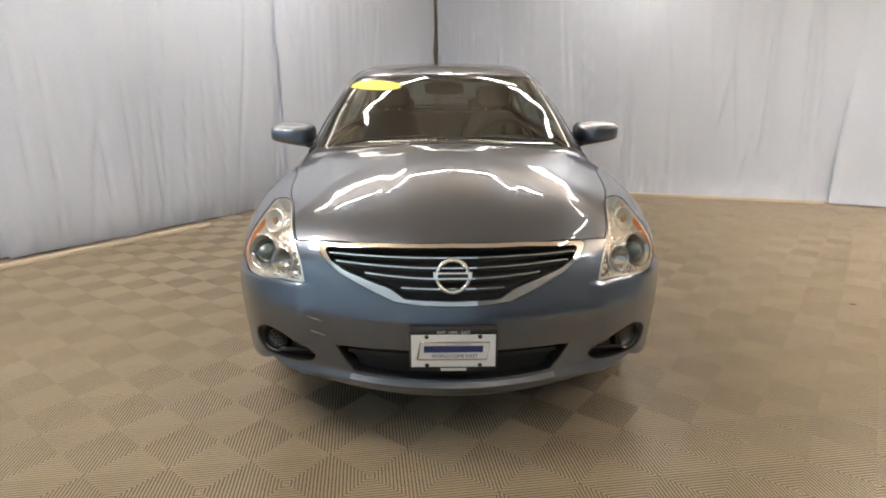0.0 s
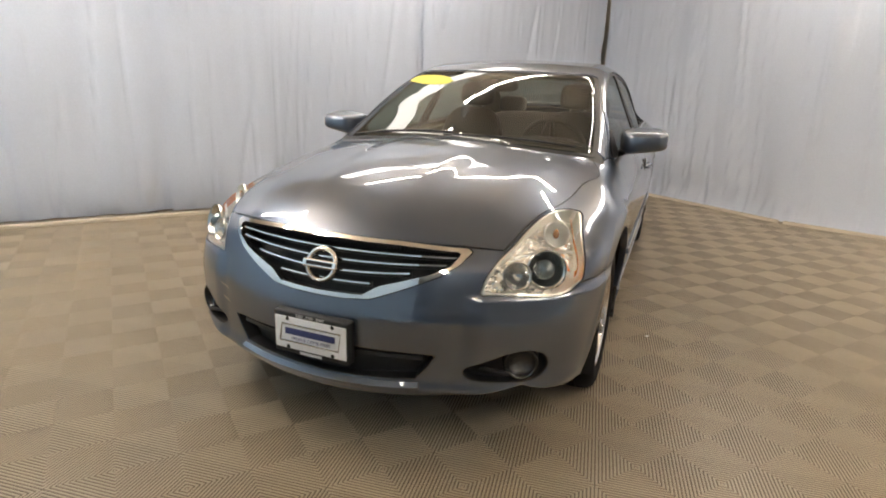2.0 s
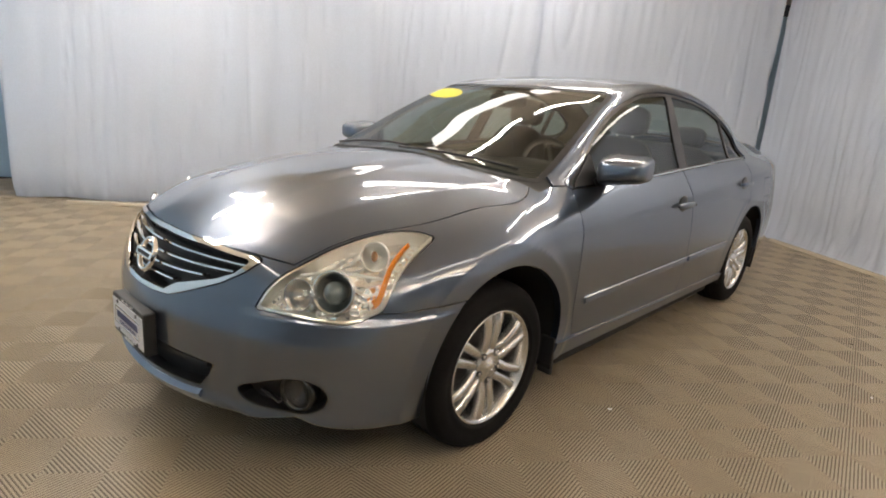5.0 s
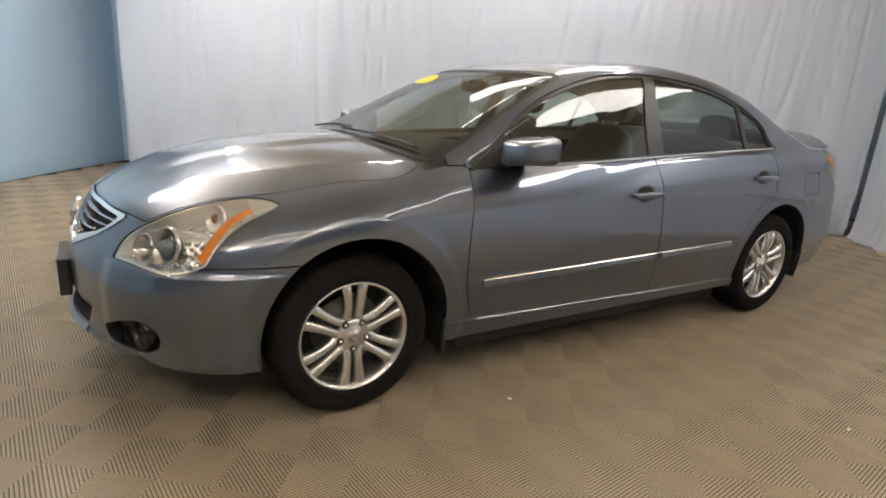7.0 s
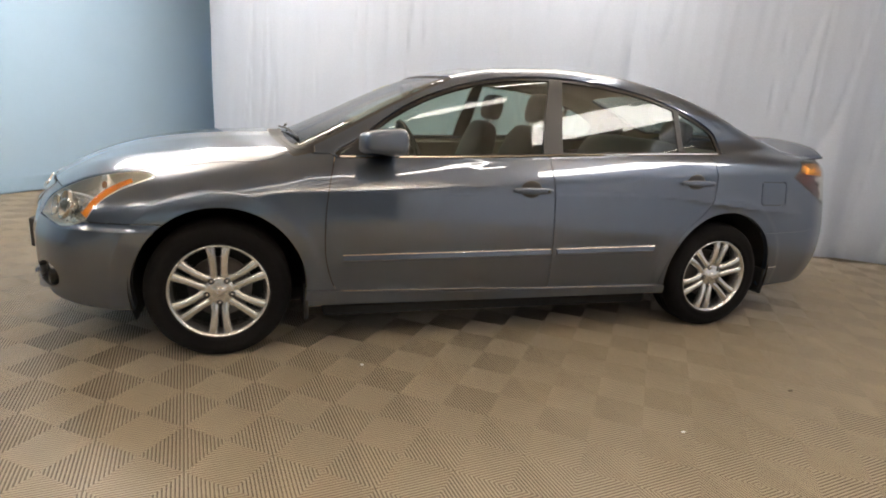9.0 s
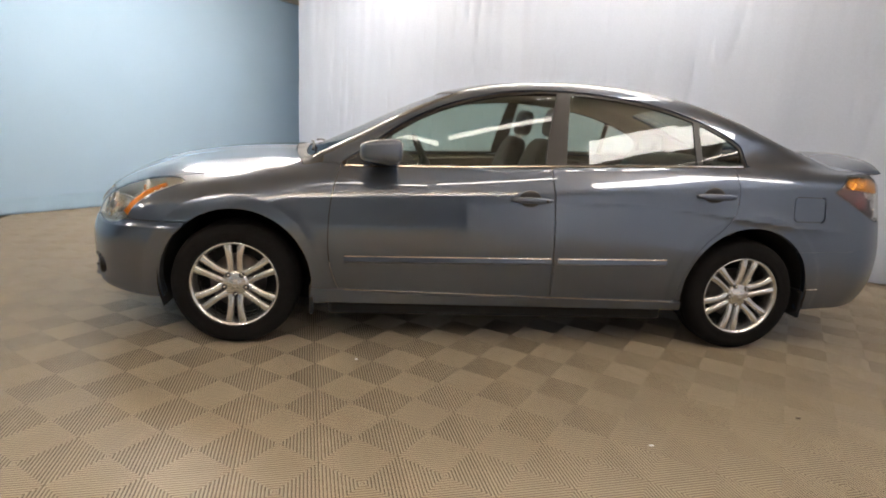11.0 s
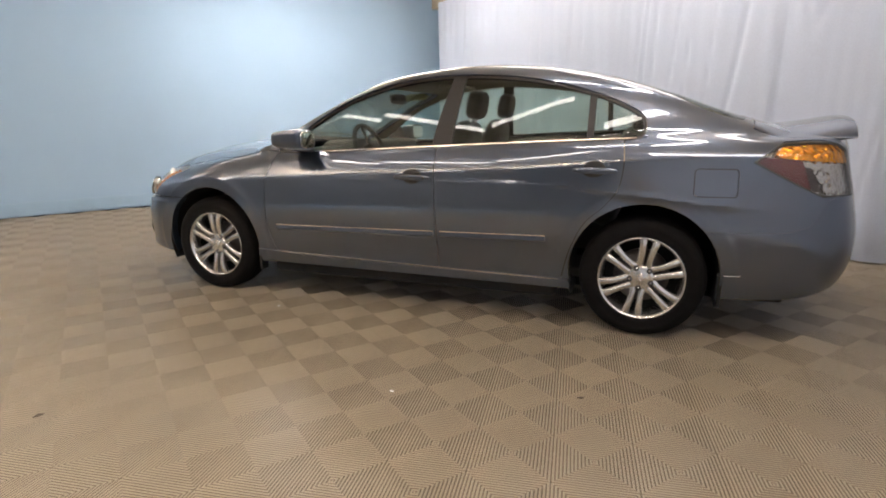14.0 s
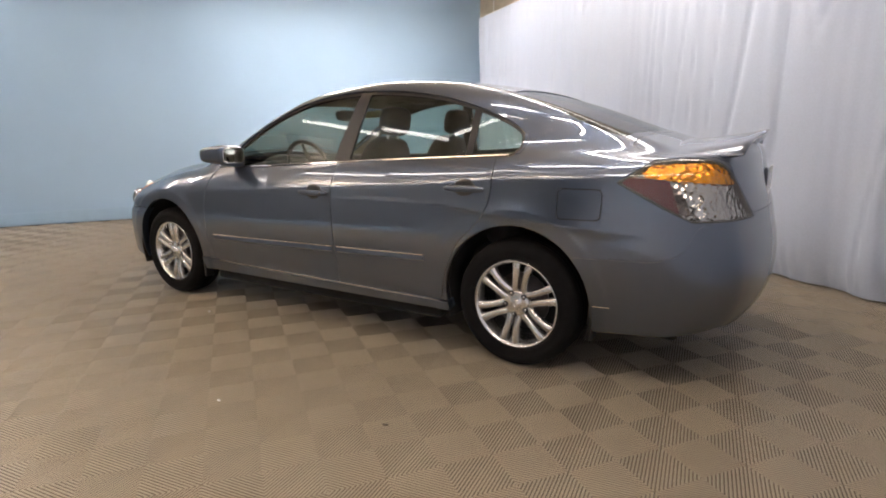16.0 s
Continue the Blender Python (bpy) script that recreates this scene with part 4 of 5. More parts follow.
for z0, z1, half in ((0.7235, 0.722, 0.432), (0.693, 0.702, 0.405), (0.660, 0.684, 0.300), (0.628, 0.640, 0.175)):
    part("bar", grille_bar(z0, z1, half), grille, "chrome grille bar")
    part("bar_back", ribbon("bar_back", [(-half + 2 * half * k / 40, at_front(abs(-half + 2 * half * k / 40), z0) + 0.036, z0 - 0.008 + (z1 - z0) * ((-half + 2 * half * k / 40) / 0.45) ** 2) for k in range(41)], [(0, -1, 0.2)] * 41, 0.018, BLACK, 0.012), grille)
badge = part("badge", lathe_mesh("badge", [(0.046, 0.0), (0.047, 0.010), (0.053, 0.015), (0.060, 0.010), (0.061, 0.0)], CHROME, 48), grille, "round chrome badge with a plain bar", m=pose(0.0, at_front(0, 0.675) - 0.004, 0.675, 70, 0, 0))
bm = box_bm(-0.066, 0.066, -0.014, 0.014, 0.006, 0.020, 0.004)
part("badge_bar", from_bm("badge_bar", bm, CHROME), badge)
part("bar_mark", box("bar_mark", -0.050, 0.050, -0.006, 0.006, 0.0195, 0.0208, BLACK), badge)

# lower intake
intake = part("lower_intake", panel("lower_intake", [inset(f_intake, -0.003)], BLACK, sink=0.055, lip=0, both=True), car, "black lower air intake")
part("intake_wall", panel("intake_wall", [inset(f_intake, -0.004), -f_intake], BLACK, sink=0.004, lip=0.055, both=True), intake)
pts = [(-0.365 + 0.73 * k / 30, at_front(abs(-0.365 + 0.73 * k / 30), 0.395) + 0.03, 0.395) for k in range(31)]
part("intake_bar", ribbon("intake_bar", pts, [(0, -1, 0.1)] * 31, 0.022, BLACK, 0.018), intake)
pts = [(-0.36 + 0.72 * k / 30, at_front(abs(-0.36 + 0.72 * k / 30), 0.290) + 0.004, 0.290 + 0.010 * abs(-1 + k / 15) ** 3) for k in range(31)]
part("chin_lip", ribbon("chin_lip", pts, [(0, -0.75, 0.65)] * 31, 0.030, PAINT, 0.012), bumper, "body-coloured lip under the intake")
# two pale scratches in the paint of the bumper
for x0, z0, x1, z1 in ((-0.512, 0.508, -0.455, 0.497), (-0.505, 0.455, -0.448, 0.444)):
    pts = [(x0 + (x1 - x0) * k / 6, at_front(abs(x0 + (x1 - x0) * k / 6), z0 + (z1 - z0) * k / 6) - 0.0006, z0 + (z1 - z0) * k / 6 + 0.002 * math.sin(2.1 * k)) for k in range(7)]
    part("scratch", ribbon("scratch", pts, [(-0.3, -1, 0)] * 7, lambda t: 0.0005 + 0.0022 * math.sin(math.pi * min(max(t, 0.03), 0.97)), SCRATCHED, 0.0006), bumper, "thin pale scratch")
# fog lamps
for s in (1, -1):
    fog = part("fog_lamp", panel("fog_recess", [inset(f_fog, -0.003)], BLACK, sink=0.050, lip=0, mirror=s < 0), car, "round fog lamp in a black recess")
    part("recess_wall", panel("recess_wall", [inset(f_fog, -0.004), -f_fog], BLACK, sink=0.004, lip=0.05, mirror=s < 0), fog)
    y = at_front(0.665, 0.375)
    aim = pose(s * 0.664, y + 0.012, 0.382, 90, 0, s * 22)
    part("bezel", lathe_mesh("bezel", [(0.060, -0.04), (0.060, 0.0), (0.055, 0.006), (0.047, 0.002), (0.044, -0.012)], GLOSS_BLACK, 36), fog, m=aim)
    part("bulb_bowl", lathe_mesh("bulb_bowl", [(0.0, -0.034), (0.02, -0.030), (0.036, -0.020), (0.044, -0.012)], plain("fog_bowl", (0.06, 0.06, 0.065), 0.2, 0.9), 28), fog, m=aim)
    part("fog_lens", lathe_mesh("fog_lens", [(0.0, -0.006), (0.03, -0.008), (0.045, -0.012)], LENS, 28), fog, m=aim)
    part("recess_bar", box("recess_bar", s * 0.585 - 0.05, s * 0.585 + 0.05, at_front(0.57, 0.36) + 0.026, at_front(0.57, 0.36) + 0.040, 0.350, 0.360, BLACK, 0.003), fog)

# headlamps
for s in (1, -1):
    lamp = part("headlamp", panel("lens", [inset(f_lamp, 0.0015)], LENS, sink=0.0, lip=0.0, mirror=s < 0), car, "clear headlamp with chrome bowls and an amber edge")
    part("housing", panel("housing", [f_lamp], BRIGHT_FACETS, sink=0.055, lip=0, mirror=s < 0), lamp)
    part("housing_wall", panel("housing_wall", [inset(f_lamp, 0.001), -f_lamp - 0.006], REFLECTOR, sink=0.004, lip=0.06, mirror=s < 0), lamp)
    ys = np.linspace(-1.918, -1.735, 22)
    zs = spline(ys, [(-1.93, 0.642), (-1.903, 0.658), (-1.883, 0.688), (-1.847, 0.728), (-1.781, 0.772), (-1.708, 0.803), (-1.629, 0.834)]) + 0.012
    part("amber_edge", ribbon("amber_edge", [(at_side(y, z) - 0.018, y, z) for y, z in zip(ys, zs)], [(1, 0.30, 0.1)] * 22, lambda t: 0.034 - 0.016 * t, AMBER, 0.003, mirror=s < 0), lamp, "amber side marker")
    for name, (x, y, z), r in (("main_bowl", (0.700, -2.000, 0.690), 0.060), ("turn_bowl", (0.695, -1.845, 0.775), 0.042), ("inner_bowl", (0.618, -2.062, 0.672), 0.044)):
        aim = Matrix.Translation((s * x, y, z)) @ pose(0, 0, 0, 0, 0, s * 28) @ pose(0, 0, 0, 74, 0, 0)
        bowl = part(name, lathe_mesh(name, [(r * 0.14, -r * 0.75), (r * 0.5, -r * 0.6), (r * 0.85, -r * 0.15), (r, r * 0.2), (r * 1.10, r * 0.24), (r * 1.12, 0.0)], REFLECTOR if name == "turn_bowl" else BOWL_GREY, 32), lamp, m=aim)
    part("projector", lathe_mesh("projector", [(0.0, 0.022), (0.018, 0.017), (0.030, 0.0), (0.034, -0.004), (0.034, -0.04)], plain("projector_glass", (0.10, 0.13, 0.14), 0.05, 0.3, coat=1.0), 32), lamp, m=Matrix.Translation((s * 0.700, -2.005, 0.690)) @ pose(0, 0, 0, 0, 0, s * 28) @ pose(0, 0, 0, 74, 0, 0))
    part("turn_bulb", super_egg("turn_bulb", (0.011, 0.011, 0.018), BULB, (1, 1), 8, 12), lamp, "amber bulb", m=Matrix.Translation((s * 0.695, -1.850, 0.777)))
    pts = [(s * (0.60 + 0.165 * k / 12), -2.045 + 0.175 * k / 12, 0.724 + 0.012 * math.sin(3.1 * k / 12)) for k in range(13)]
    part("chrome_brow", ribbon("chrome_brow", pts, [(s * 0.5, -0.8, 0.4)] * 13, 0.010, REFLECTOR, 0.006), lamp)

# tail lamps
SMOKE_Z = 0.80
for s in (1, -1):
    tail = part("tail_lamp", panel("tail_lens", [inset(f_tail, 0.0015)], LENS, sink=0.0, lip=0.0, mirror=s < 0), car, "tail lamp with amber, red and clear fields")
    split = 0.952 - 0.10 * (SY - 1.95)
    amber = np.maximum(split + 0.004 - SZ, 1.93 - SY + 0.9 * (1.0 - SZ))
    red = np.maximum(SZ - split, SY - 2.06 - 0.35 * (0.95 - SZ))
    part("amber_field", panel("amber_field", [inset(f_tail, 0.012), amber], AMBER_FACETS, sink=0.010, lip=0.01, mirror=s < 0), tail, "bright amber lamp field")
    part("red_field", panel("red_field", [inset(f_tail, 0.008), red], RED_LENS, sink=0.010, lip=0.01, mirror=s < 0), tail, "dark red lamp field")
    part("reflector_field", panel("reflector_field", [inset(f_tail, 0.001)], FACETS, sink=0.021, lip=0.0, mirror=s < 0), tail, "mirror-bright clear field")
    part("tail_rim", panel("tail_rim", [inset(f_tail, 0.001), -f_tail - 0.006], RIM_GREY, sink=0.003, lip=0.03, mirror=s < 0), tail, "grey rim of the lamp")
    part("smoked_field", panel("smoked_field", [inset(f_tail, 0.010), SY - 2.13 - 0.5 * (0.86 - SZ), SZ - split + 0.03, SMOKE_Z - SZ], SMOKED, sink=0.015, lip=0.008, mirror=s < 0), tail, "smoked patch of the lamp")
    for y, z, r in ((2.165, 0.868, 0.036), (2.19, 0.818, 0.026)):
        x = at_side(y, z)
        n = normal_at((x, y, z))
        aim = Matrix.Translation((s * (x - 0.017 * n.x), y - 0.017 * n.y, z - 0.017 * n.z)) @ Vector((s * n.x, n.y, n.z)).to_track_quat("Z", "Y").to_matrix().to_4x4()
        part("bowl", lathe_mesh("bowl", [(0.0, -0.35 * r), (0.5 * r, -0.26 * r), (0.88 * r, 0.0), (r, 0.06 * r)], FACETS, 24), tail, m=aim)

# door furniture, mouldings and mirrors
for s in (1, -1):
    doors = [o for o in car.children if o.name.startswith(("front_door", "rear_door"))]
    for y, z, kind in ((0.115, 0.822, "front"), (1.13, 0.882, "rear")):
        x = at_side(y, z)
        lean = math.degrees(math.atan2(normal_at((x, y, z)).z, normal_at((x, y, z)).x))
        owner = [o for o in doors if o.name.startswith(kind)][0 if s > 0 else 1]
        # black oval paints the cup's shade; the door isn't hollowed here
        cup = part("handle_cup", super_egg("handle_cup", (0.010, 0.062, 0.050), BLACK, (1, 1), 10, 28), owner, "black oval for the shade in the cup behind the handle", m=pose(s * (x - 0.002), y - 0.005, z - 0.002))
        part("handle", super_egg("handle", (0.013, 0.112, 0.0165), PAINT, (0.75, 0.5), 10, 28, lambda v: v + Vector((-0.010 * (v.y / 0.112) ** 2 * s, 0, 0))), owner, "body-coloured pull handle", m=pose(s * (x + 0.026), y, z))
        if kind == "front":
            part("keyhole", super_egg("keyhole", (0.003, 0.008, 0.008), BLACK, (1, 1), 6, 12), owner, m=pose(s * (x + 0.037), y + 0.078, z))
    for y0, y1, kind in ((-0.835, 0.243, "front"), (0.285, 0.888, "rear")):
        owner = [o for o in doors if o.name.startswith(kind)][0 if s > 0 else 1]
        n = 24
        ys = [y0 + (y1 - y0) * k / n for k in range(n + 1)]
        zs = [0.480 + (y + 0.83) * 0.0185 for y in ys]
        part("side_moulding", ribbon("side_moulding", [(at_side(y, z) - 0.001, y, z) for y, z in zip(ys, zs)], [(1, 0, 0.12)] * (n + 1), 0.036, PAINT, 0.013, mirror=s < 0), owner, "body-coloured rubbing strip")
        # satin ribbon draws the highlight on the strip's painted top edge
        part("strip_edge", ribbon("strip_edge", [(at_side(y, z) + 0.0085, y, z + 0.0155) for y, z in zip(ys, zs)], [(0.7, 0, 0.7)] * (n + 1), 0.006, SATIN, 0.003, mirror=s < 0), owner, "drawn highlight along the top of the rubbing strip")
    # highlight on the sill under the doors, drawn as a pale satin ribbon
    ys = [-0.84 + 1.80 * k / 24 for k in range(25)]
    zs = [0.3165 - 0.0165 * (y + 0.85) for y in ys]
    part("sill_edge", ribbon("sill_edge", [(at_side(y, z) + 0.007, y, z - 0.002) for y, z in zip(ys, zs)], [(0.45, 0, 0.9)] * 25, 0.006, SATIN, 0.003, mirror=s < 0), car)
    # bright strip along the foot of the windows
    n = 60
    ys = [-0.845 + 2.165 * k / n for k in range(n + 1)]
    zs = spline(np.array(ys), [(-0.9, 0.943), (-0.3, 0.965), (0.26, 0.993), (0.78, 1.018), (1.4, 1.043)])
    part("belt_strip", ribbon("belt_strip", [(at_side(y, z) - 0.004, y, z) for y, z in zip(ys, zs)], [(1, 0, 0.35)] * (n + 1), 0.011, CHROME, 0.009, mirror=s < 0), car, "bright strip under the windows")
    # door mirror
    mirror = part("door_mirror", super_egg("door_mirror", (0.110, 0.150, 0.066), PAINT, (0.42, 0.5), 16, 36, lambda v: Vector((v.x - s * 0.15 * min(v.y, 0), v.y * (1.0 if v.y < 0 else 0.36), (v.z + 0.012 * s * v.x / 0.094) * (1 - 0.10 * s * v.x / 0.094) * (1 + 1.6 * min(v.y, 0))))), car, "body-coloured door mirror", m=pose(s * 0.878, -0.623, 1.028, 0, 0, s * 6))
    part("mirror_glass", super_egg("mirror_glass", (0.090, 0.004, 0.050), MIRROR, (0.5, 0.6), 10, 28), mirror, m=pose(0, 0.0505, 0))
    foot = [(s * 0.785, -0.705, 0.965), (s * 0.80, -0.690, 0.975), (s * 0.83, -0.665, 0.99), (s * 0.86, -0.65, 1.005)]
    part("mirror_foot", tube_mesh("mirror_foot", foot, 0.030, BLACK, 12, 0.55), mirror, m=mirror.matrix_basis.inverted())
    part("corner_patch", panel("corner_patch", [np.maximum(outline(SY, SZ, [(-0.845, 0.948), (-0.66, 1.09), (-0.655, 0.955)], False), side_on)], BLACK, sink=-0.003, lip=0.008, mirror=s < 0), car, "black corner plate behind the mirror")

# trim lines on the rear bumper beside the wheel
part("bumper_seam", ribbon("bumper_seam", [(at_side(y, 0.372) - 0.001, y, 0.372 + 0.02 * (y - 1.77)) for y in (1.775, 1.81, 1.85)], [(1, 0, 0.1)] * 3, 0.006, CHROME, 0.002), car)

# spoiler on the boot lid
verts, faces = [], []
nx, prof = 36, [(2.02, -0.006), (2.08, 0.002), (2.16, 0.011), (2.26, 0.025), (2.35, 0.041), (2.392, 0.047), (2.396, 0.040), (2.375, 0.020), (2.340, -0.002), (2.29, -0.018), (2.12, -0.025)]
for i in range(nx + 1):
    x = -0.625 + 1.25 * i / nx
    end = max(0.0, 1 - (abs(x) / 0.625) ** 10)
    for y, h in prof:
        yy = y - 0.02 - 0.16 * x * x * (1 if y > 2.2 else 0.4)
        verts.append((x, yy, at_top(min(abs(x), 0.60), min(yy, 2.22)) + h * (0.25 + 0.75 * end) - 0.015 * (abs(x) / 0.645) ** 6))
k = len(prof)
for i in range(nx):
    for j in range(k):
        q = (j + 1) % k
        faces.append((i * k + j, i * k + q, (i + 1) * k + q, (i + 1) * k + j))
faces += [tuple(range(k - 1, -1, -1)), tuple(nx * k + j for j in range(k))]
part("spoiler", mesh_of("spoiler", verts, faces, PAINT), car, "low body-coloured boot spoiler")

# wipers
for x0, x1, lift in ((0.60, -0.05, 0.0), (-0.02, -0.58, 0.004)):
    pts = []
    for k in range(13):
        x = x0 + (x1 - x0) * k / 12
        y = -1.105 + 0.12 * x * x + 0.02 * math.sin(math.pi * k / 12) + 0.035 * (1 - k / 12)
        pts.append((x, y, at_top(abs(x), y) + 0.012 + lift))
    part("wiper", tube_mesh("wiper", pts, 0.007, BLACK, 8, 0.8), car, "black wiper blade")
# sticker inside the top of the windscreen
part("sticker", panel("sticker", [((SX - 0.425) / 0.165) ** 2 + ((SY + 0.425 + 0.30 * (0.425 - SX)) / 0.070) ** 2 - 1, 1.2 - SZ], YELLOW, sink=0.003, lip=0, mirror=True), car, "yellow oval sticker on the windscreen")

# front number plate in its holder
y = at_front(0, 0.45) - 0.012
plate = part("plate_holder", box("plate_holder", -0.147, 0.147, y - 0.022, y + 0.02, 0.366, 0.516, BLACK, 0.006), car, "black holder with a white dealer plate")
part("plate", box("plate", -0.140, 0.140, y - 0.0245, y - 0.018, 0.384, 0.500, PLATE, 0.002), plate, "white plate with dark blue writing")
part("plate_frame", ribbon("plate_frame", [(x, y - 0.0255, z) for x, z in ((-0.120, 0.412), (-0.110, 0.474), (0.0, 0.474), (0.120, 0.474), (0.110, 0.412), (0.0, 0.412), (-0.120, 0.412))], [(0, -1, 0)] * 7, 0.007, SATIN, 0.001), plate)
part("plate_bar", box("plate_bar", -0.098, 0.098, y - 0.0262, y - 0.024, 0.438, 0.461, INK), plate)
part("frame_bar", box("frame_bar", -0.043, 0.043, y - 0.0232, y - 0.021, 0.3695, 0.379, WHITE_INK), plate)


def words(text, size, material, parent, x, yy, z):
    cu = bpy.data.curves.new("words", "FONT")
    cu.body, cu.size, cu.align_x, cu.extrude = text, size, "CENTER", 0.0004
    tmp = new("words_tmp", cu)
    me = bpy.data.meshes.new_from_object(tmp.evaluated_get(bpy.context.evaluated_depsgraph_get()))
    bpy.data.objects.remove(tmp)
    me.materials.clear()
    me.materials.append(material)
    part("words", me, parent, m=pose(x, yy, z, 90, 0, 0))


words("PEOPLE COME FIRST", 0.0170, INK, plate, 0.004, y - 0.0252, 0.4185)
words("FAST - FAIR - EASY", 0.0135, WHITE_INK, plate, 0.0, y - 0.0225, 0.5035)
for x in (-0.088, 0.088):
    for z in (0.493, 0.391):
        part("screw", lathe_mesh("screw", [(0.0, 0.003), (0.006, 0.002), (0.0075, 0.0)], BLACK, 12), plate, m=pose(x, y - 0.0245, z, 90, 0, 0))
# rear plate, seen edge-on
at_rear = TAIL - spline(0.88, REAR)
part("rear_plate", box("rear_plate", -0.15, 0.15, at_rear - 0.004, at_rear + 0.006, 0.80, 0.955, PLATE, 0.003), car, "white plate on the boot lid")

# ---- cabin ----
part("dashboard", super_egg("dashboard", (0.70, 0.28, 0.13), DASH, (0.45, 0.35), 16, 40), car, "dark dashboard", m=pose(0, -0.72, 0.845, 8, 0, 0))
part("instrument_hood", super_egg("instrument_hood", (0.20, 0.11, 0.06), DASH, (0.7, 0.7), 10, 24), car, m=pose(0.37, -0.60, 0.955))
part("centre_stack", super_egg("centre_stack", (0.13, 0.10, 0.22), DASH, (0.4, 0.4), 10, 24), car, m=pose(0, -0.50, 0.72))
part("parcel_shelf", box("parcel_shelf", -0.60, 0.60, 1.36, 1.84, 0.99, 1.03, DASH, 0.01), car)
part("cabin_floor", box("cabin_floor", -0.70, 0.70, -0.9, 1.4, 0.26, 0.32, DASH, 0.01), car)


def steering_wheel():
    pts = [(0.185 * math.cos(2 * math.pi * k / 40), 0.185 * math.sin(2 * math.pi * k / 40), 0) for k in range(41)]
    return tube_mesh("steering_wheel", pts, 0.015, DASH, 10)


aim = pose(0.37, -0.40, 0.935, -66, 0, 0)
steer = part("steering_wheel", steering_wheel(), car, "dark steering wheel", m=aim)
part("boss", super_egg("boss", (0.075, 0.055, 0.03), DASH, (0.7, 0.7), 8, 20), steer)
for a in (0, 180, 270):
    part("arm", tube_mesh("arm", [(0.05 * math.cos(radians(a)), 0.05 * math.sin(radians(a)), 0), (0.18 * math.cos(radians(a)), 0.18 * math.sin(radians(a)), 0)], 0.016, DASH, 8, 0.5), steer)


def seat(wide):
    root = new("seat")
    part("cushion", super_egg("cushion", (wide, 0.25, 0.085), SEAT, (0.5, 0.5), 12, 28), root, m=pose(0, -0.10, 0.49, 6, 0, 0))
    part("backrest", super_egg("backrest", (wide, 0.075, 0.31), SEAT, (0.5, 0.6), 16, 28, lambda v: Vector((v.x * (1 - 0.22 * max(v.z, 0) / 0.31), v.y, v.z))), root, m=pose(0, 0.20, 0.83, -17, 0, 0))
    part("headrest", super_egg("headrest", (0.130, 0.050, 0.088), SEAT, (0.6, 0.6), 12, 24), root, m=pose(0, 0.335, 1.225, -10, 0, 0))
    for x in (-0.05, 0.05):
        part("post", tube_mesh("post", [(x, 0.295, 1.08), (x, 0.325, 1.19)], 0.007, STEEL), root)
    return root


one = seat(0.255)
two = copy_thing(one, Matrix())
for ob, x in ((one, 0.375), (two, -0.375)):
    ob.parent = car
    ob.matrix_basis = pose(x, 0.02, 0)
    ob["label"] = "charcoal cloth front seat with headrest"
part("rear_seat", super_egg("rear_seat", (0.62, 0.09, 0.30), SEAT, (0.4, 0.4), 12, 36), car, "charcoal cloth rear bench", m=pose(0, 1.22, 0.79, -20, 0, 0))
part("rear_cushion", super_egg("rear_cushion", (0.62, 0.26, 0.09), SEAT, (0.4, 0.4), 12, 36), car, m=pose(0, 0.93, 0.47))
for x in (-0.37, 0.37):
    part("rear_headrest", super_egg("rear_headrest", (0.125, 0.05, 0.075), SEAT, (0.6, 0.6), 12, 24), car, m=pose(x, 1.335, 1.135, -8, 0, 0))
part("room_mirror", super_egg("room_mirror", (0.125, 0.02, 0.038), BLACK, (0.6, 0.6), 10, 24), car, "rear-view mirror", m=pose(0, -0.36, 1.285, 10, 0, 0))
part("mirror_stalk", tube_mesh("mirror_stalk", [(0, -0.36, 1.29), (0, -0.40, 1.305)], 0.012, BLACK), car)
for x in (-0.35, 0.35):
    part("sun_visor", box("sun_visor", x - 0.2, x + 0.2, -0.10, 0.06, 1.362, 1.378, CREAM, 0.006), car)

# ---- floor: a slab and clipped ribbed tiles on it ----
thing("floor", "dark slab under the floor tiles", "floor", kind="structure", m=ROOM, data=box("floor", -1.4, ROOM_X + 0.05, ROOM_Y - 0.05, 0.65, -0.1, -0.014, GROUT))
PITCH, TILE_TURN, TILE_U, TILE_V = 0.280, 7.1, -0.077, -0.364


def tile_mesh(rings=11):
    """One square tile with concentric square ribs round a small boss; the joint falls in a groove."""
    verts, faces, dark = [], [], []

    def square(r, z):
        verts.extend([(-r, -r, z), (r, -r, z), (r, r, z), (-r, r, z)])
        return len(verts) - 4

    def ring(a, b, groove=False):
        for k in range(4):
            faces.append((a + k, a + (k + 1) % 4, b + (k + 1) % 4, b + k))
            dark.append(groove)

    r = PITCH / 2
    step = r / (rings + 0.35)
    low = square(r, -0.0018)
    for k in range(rings):
        a = square(r - step * 0.20, -0.0018)
        ring(low, a, True)
        b = square(r - step * 0.26, 0.0)
        ring(a, b)
        c = square(r - step * 0.74, 0.0)
        ring(b, c)
        low = square(r - step * 0.80, -0.0018)
        ring(c, low)
        r -= step
    a = square(r, -0.0018)
    ring(low, a, True)
    b = square(r * 0.8, -0.001)
    ring(a, b)
    faces.append((b, b + 1, b + 2, b + 3))
    dark.append(False)
    return verts, faces, dark


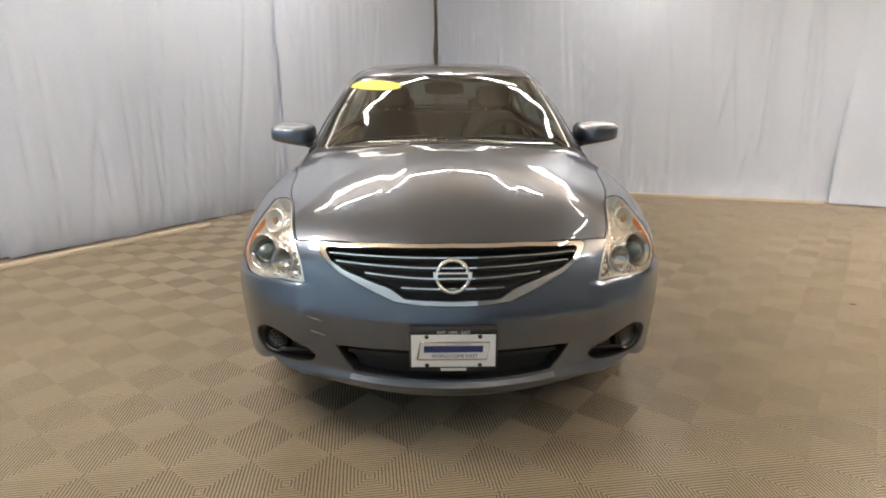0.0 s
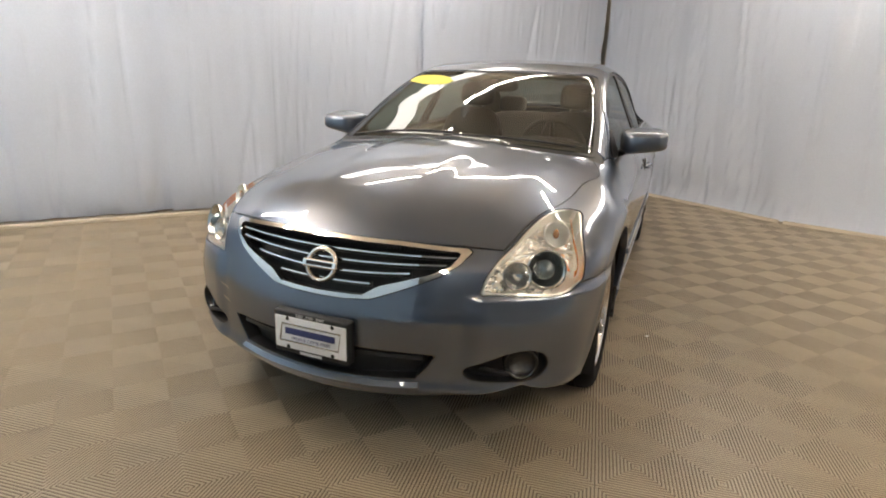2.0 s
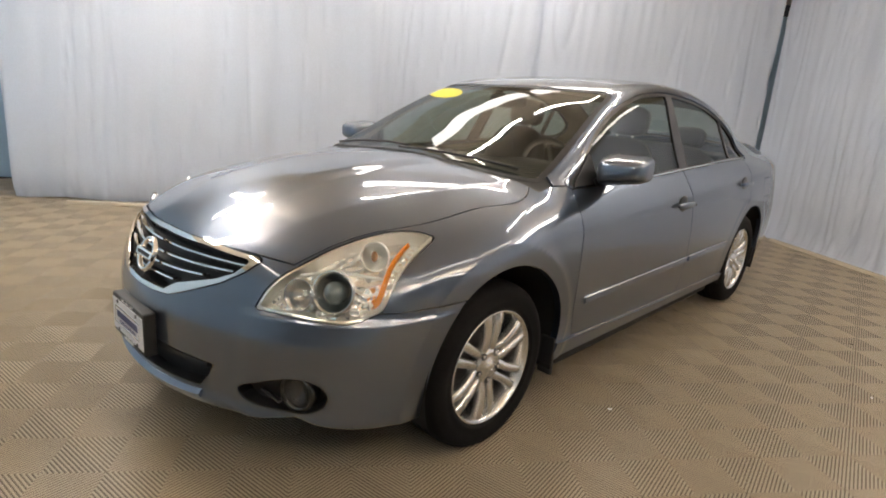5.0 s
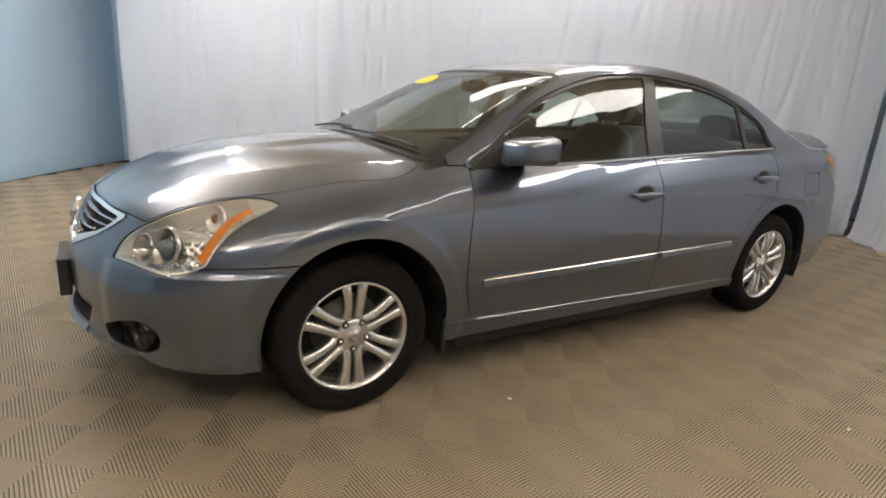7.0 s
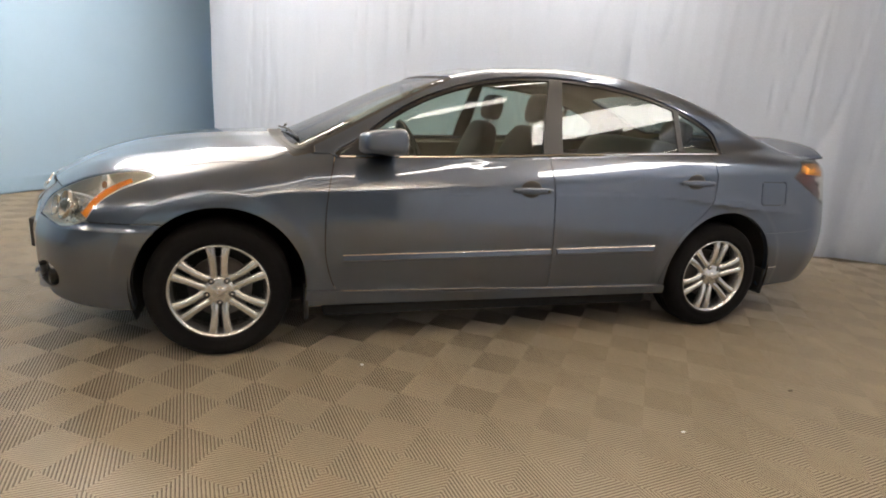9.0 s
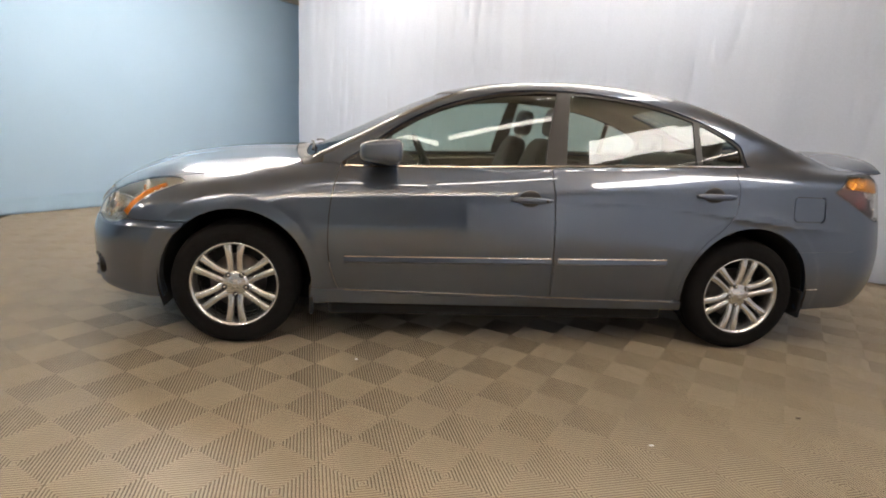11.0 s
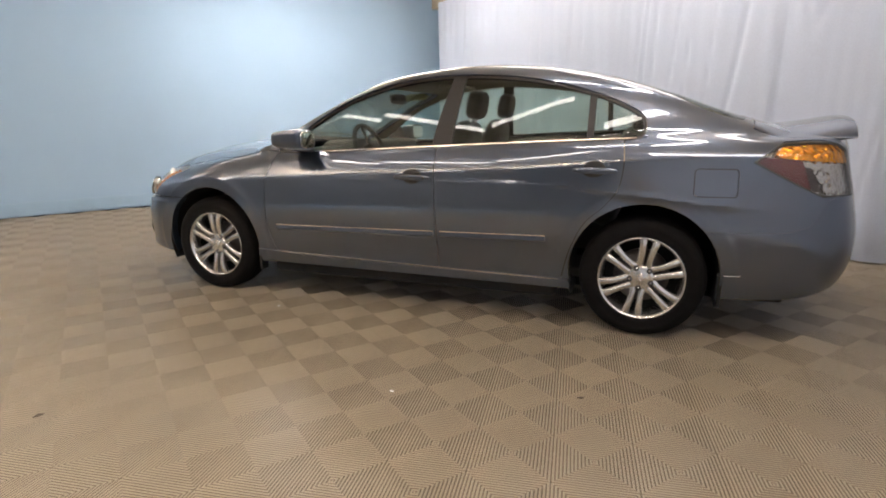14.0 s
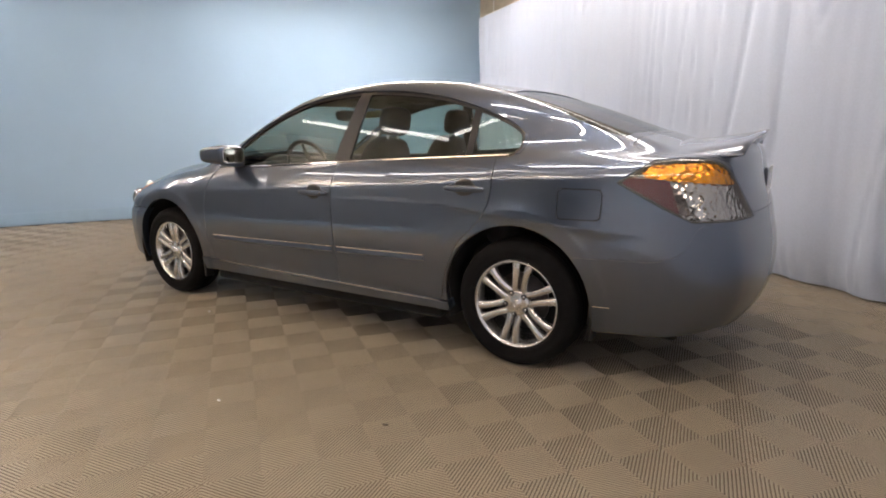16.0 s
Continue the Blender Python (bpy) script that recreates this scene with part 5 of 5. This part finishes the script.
tile_v, tile_f, tile_dark = tile_mesh()
tile_data = mesh_of("tile", tile_v, tile_f, TILE, smooth=False)
# groove floors get the painted shade
tile_data.materials.append(GROOVE)
tile_data.polygons.foreach_set("material_index", [int(d) for d in tile_dark])
turn = pose(0, 0, 0, 0, 0, TILE_TURN)
inverse = ROOM.inverted()
spots = []
for i in range(-40, 41):
    for j in range(-40, 41):
        p = turn @ Vector(((i + TILE_U) * PITCH, (j + TILE_V) * PITCH, 0))
        q = inverse @ p
        if -1.15 < q.x < ROOM_X + 0.02 and ROOM_Y - 0.02 < q.y < 1.0:
            # the strip round the front and the driver's side of the car is passed nearest
            near = abs(p.x - min(max(p.x, -0.6), 2.2)) + abs(p.y - min(max(p.y, -2.6), 1.6)) + (3.0 if -0.75 < p.x < 0.75 and -2.0 < p.y < 2.2 else 0.0)
            spots.append((near, p.x, p.y))
spots.sort()
tiles = thing("floor_tiles", "beige-grey interlocking ribbed plastic floor tiles", "floor", kind="structure")
for _, x, y in spots[:300]:
    part("tile", tile_data, tiles, m=pose(x, y, 0, 0, 0, TILE_TURN))
base = np.array(tile_v) @ np.array(turn.to_3x3()).T
nv = len(base)
rest = spots[300:]
allv = (base[None] + np.array([(x, y, 0) for _, x, y in rest])[:, None]).reshape(-1, 3)
allf = (np.array(tile_f)[None] + (np.arange(len(rest)) * nv)[:, None, None]).reshape(-1, 4)
beyond = mesh_of("tiles_beyond", allv.tolist(), allf.tolist(), TILE, smooth=False)
beyond.materials.append(GROOVE)
beyond.polygons.foreach_set("material_index", [int(d) for d in tile_dark] * len(rest))
tagged(part("tiles_beyond", beyond, tiles), kind="stuff")

# litter on the tiles
def scrap(name, label, category, x, y, size, material, seed):
    rnd = random.Random(seed)
    bm = bmesh.new()
    ring = [bm.verts.new((size * (0.7 + 0.5 * rnd.random()) * math.cos(a), size * 0.6 * (0.6 + 0.6 * rnd.random()) * math.sin(a), 0.001 + 0.004 * rnd.random())) for a in [k * 2 * math.pi / 9 for k in range(9)]]
    mid = bm.verts.new((0, 0, 0.006))
    for a, b in zip(ring, ring[1:] + ring[:1]):
        bm.faces.new((mid, a, b))
    foot = bmesh.ops.extrude_face_region(bm, geom=list(bm.faces))
    for v in foot["geom"]:
        if isinstance(v, bmesh.types.BMVert):
            v.co.z += 0.0015
    thing(name, label, category, m=pose(x, y, 0.0, 0, 0, 40 * seed), data=from_bm(name, bm, material))


scrap("paper_scrap", "tiny white paper scrap lying on the tiles", "litter", 1.04, -0.755, 0.012, PLATE, 1)
scrap("paper_scrap", "tiny white paper scrap lying on the tiles", "litter", 1.84, 0.41, 0.010, PLATE, 2)
scrap("dirt_crumb", "small dark crumb of dirt on the tiles", "litter", 1.64, 1.19, 0.016, CRUMB, 3)
scrap("dirt_crumb", "small dark crumb of dirt on the tiles", "litter", 2.49, -0.86, 0.022, CRUMB, 4)
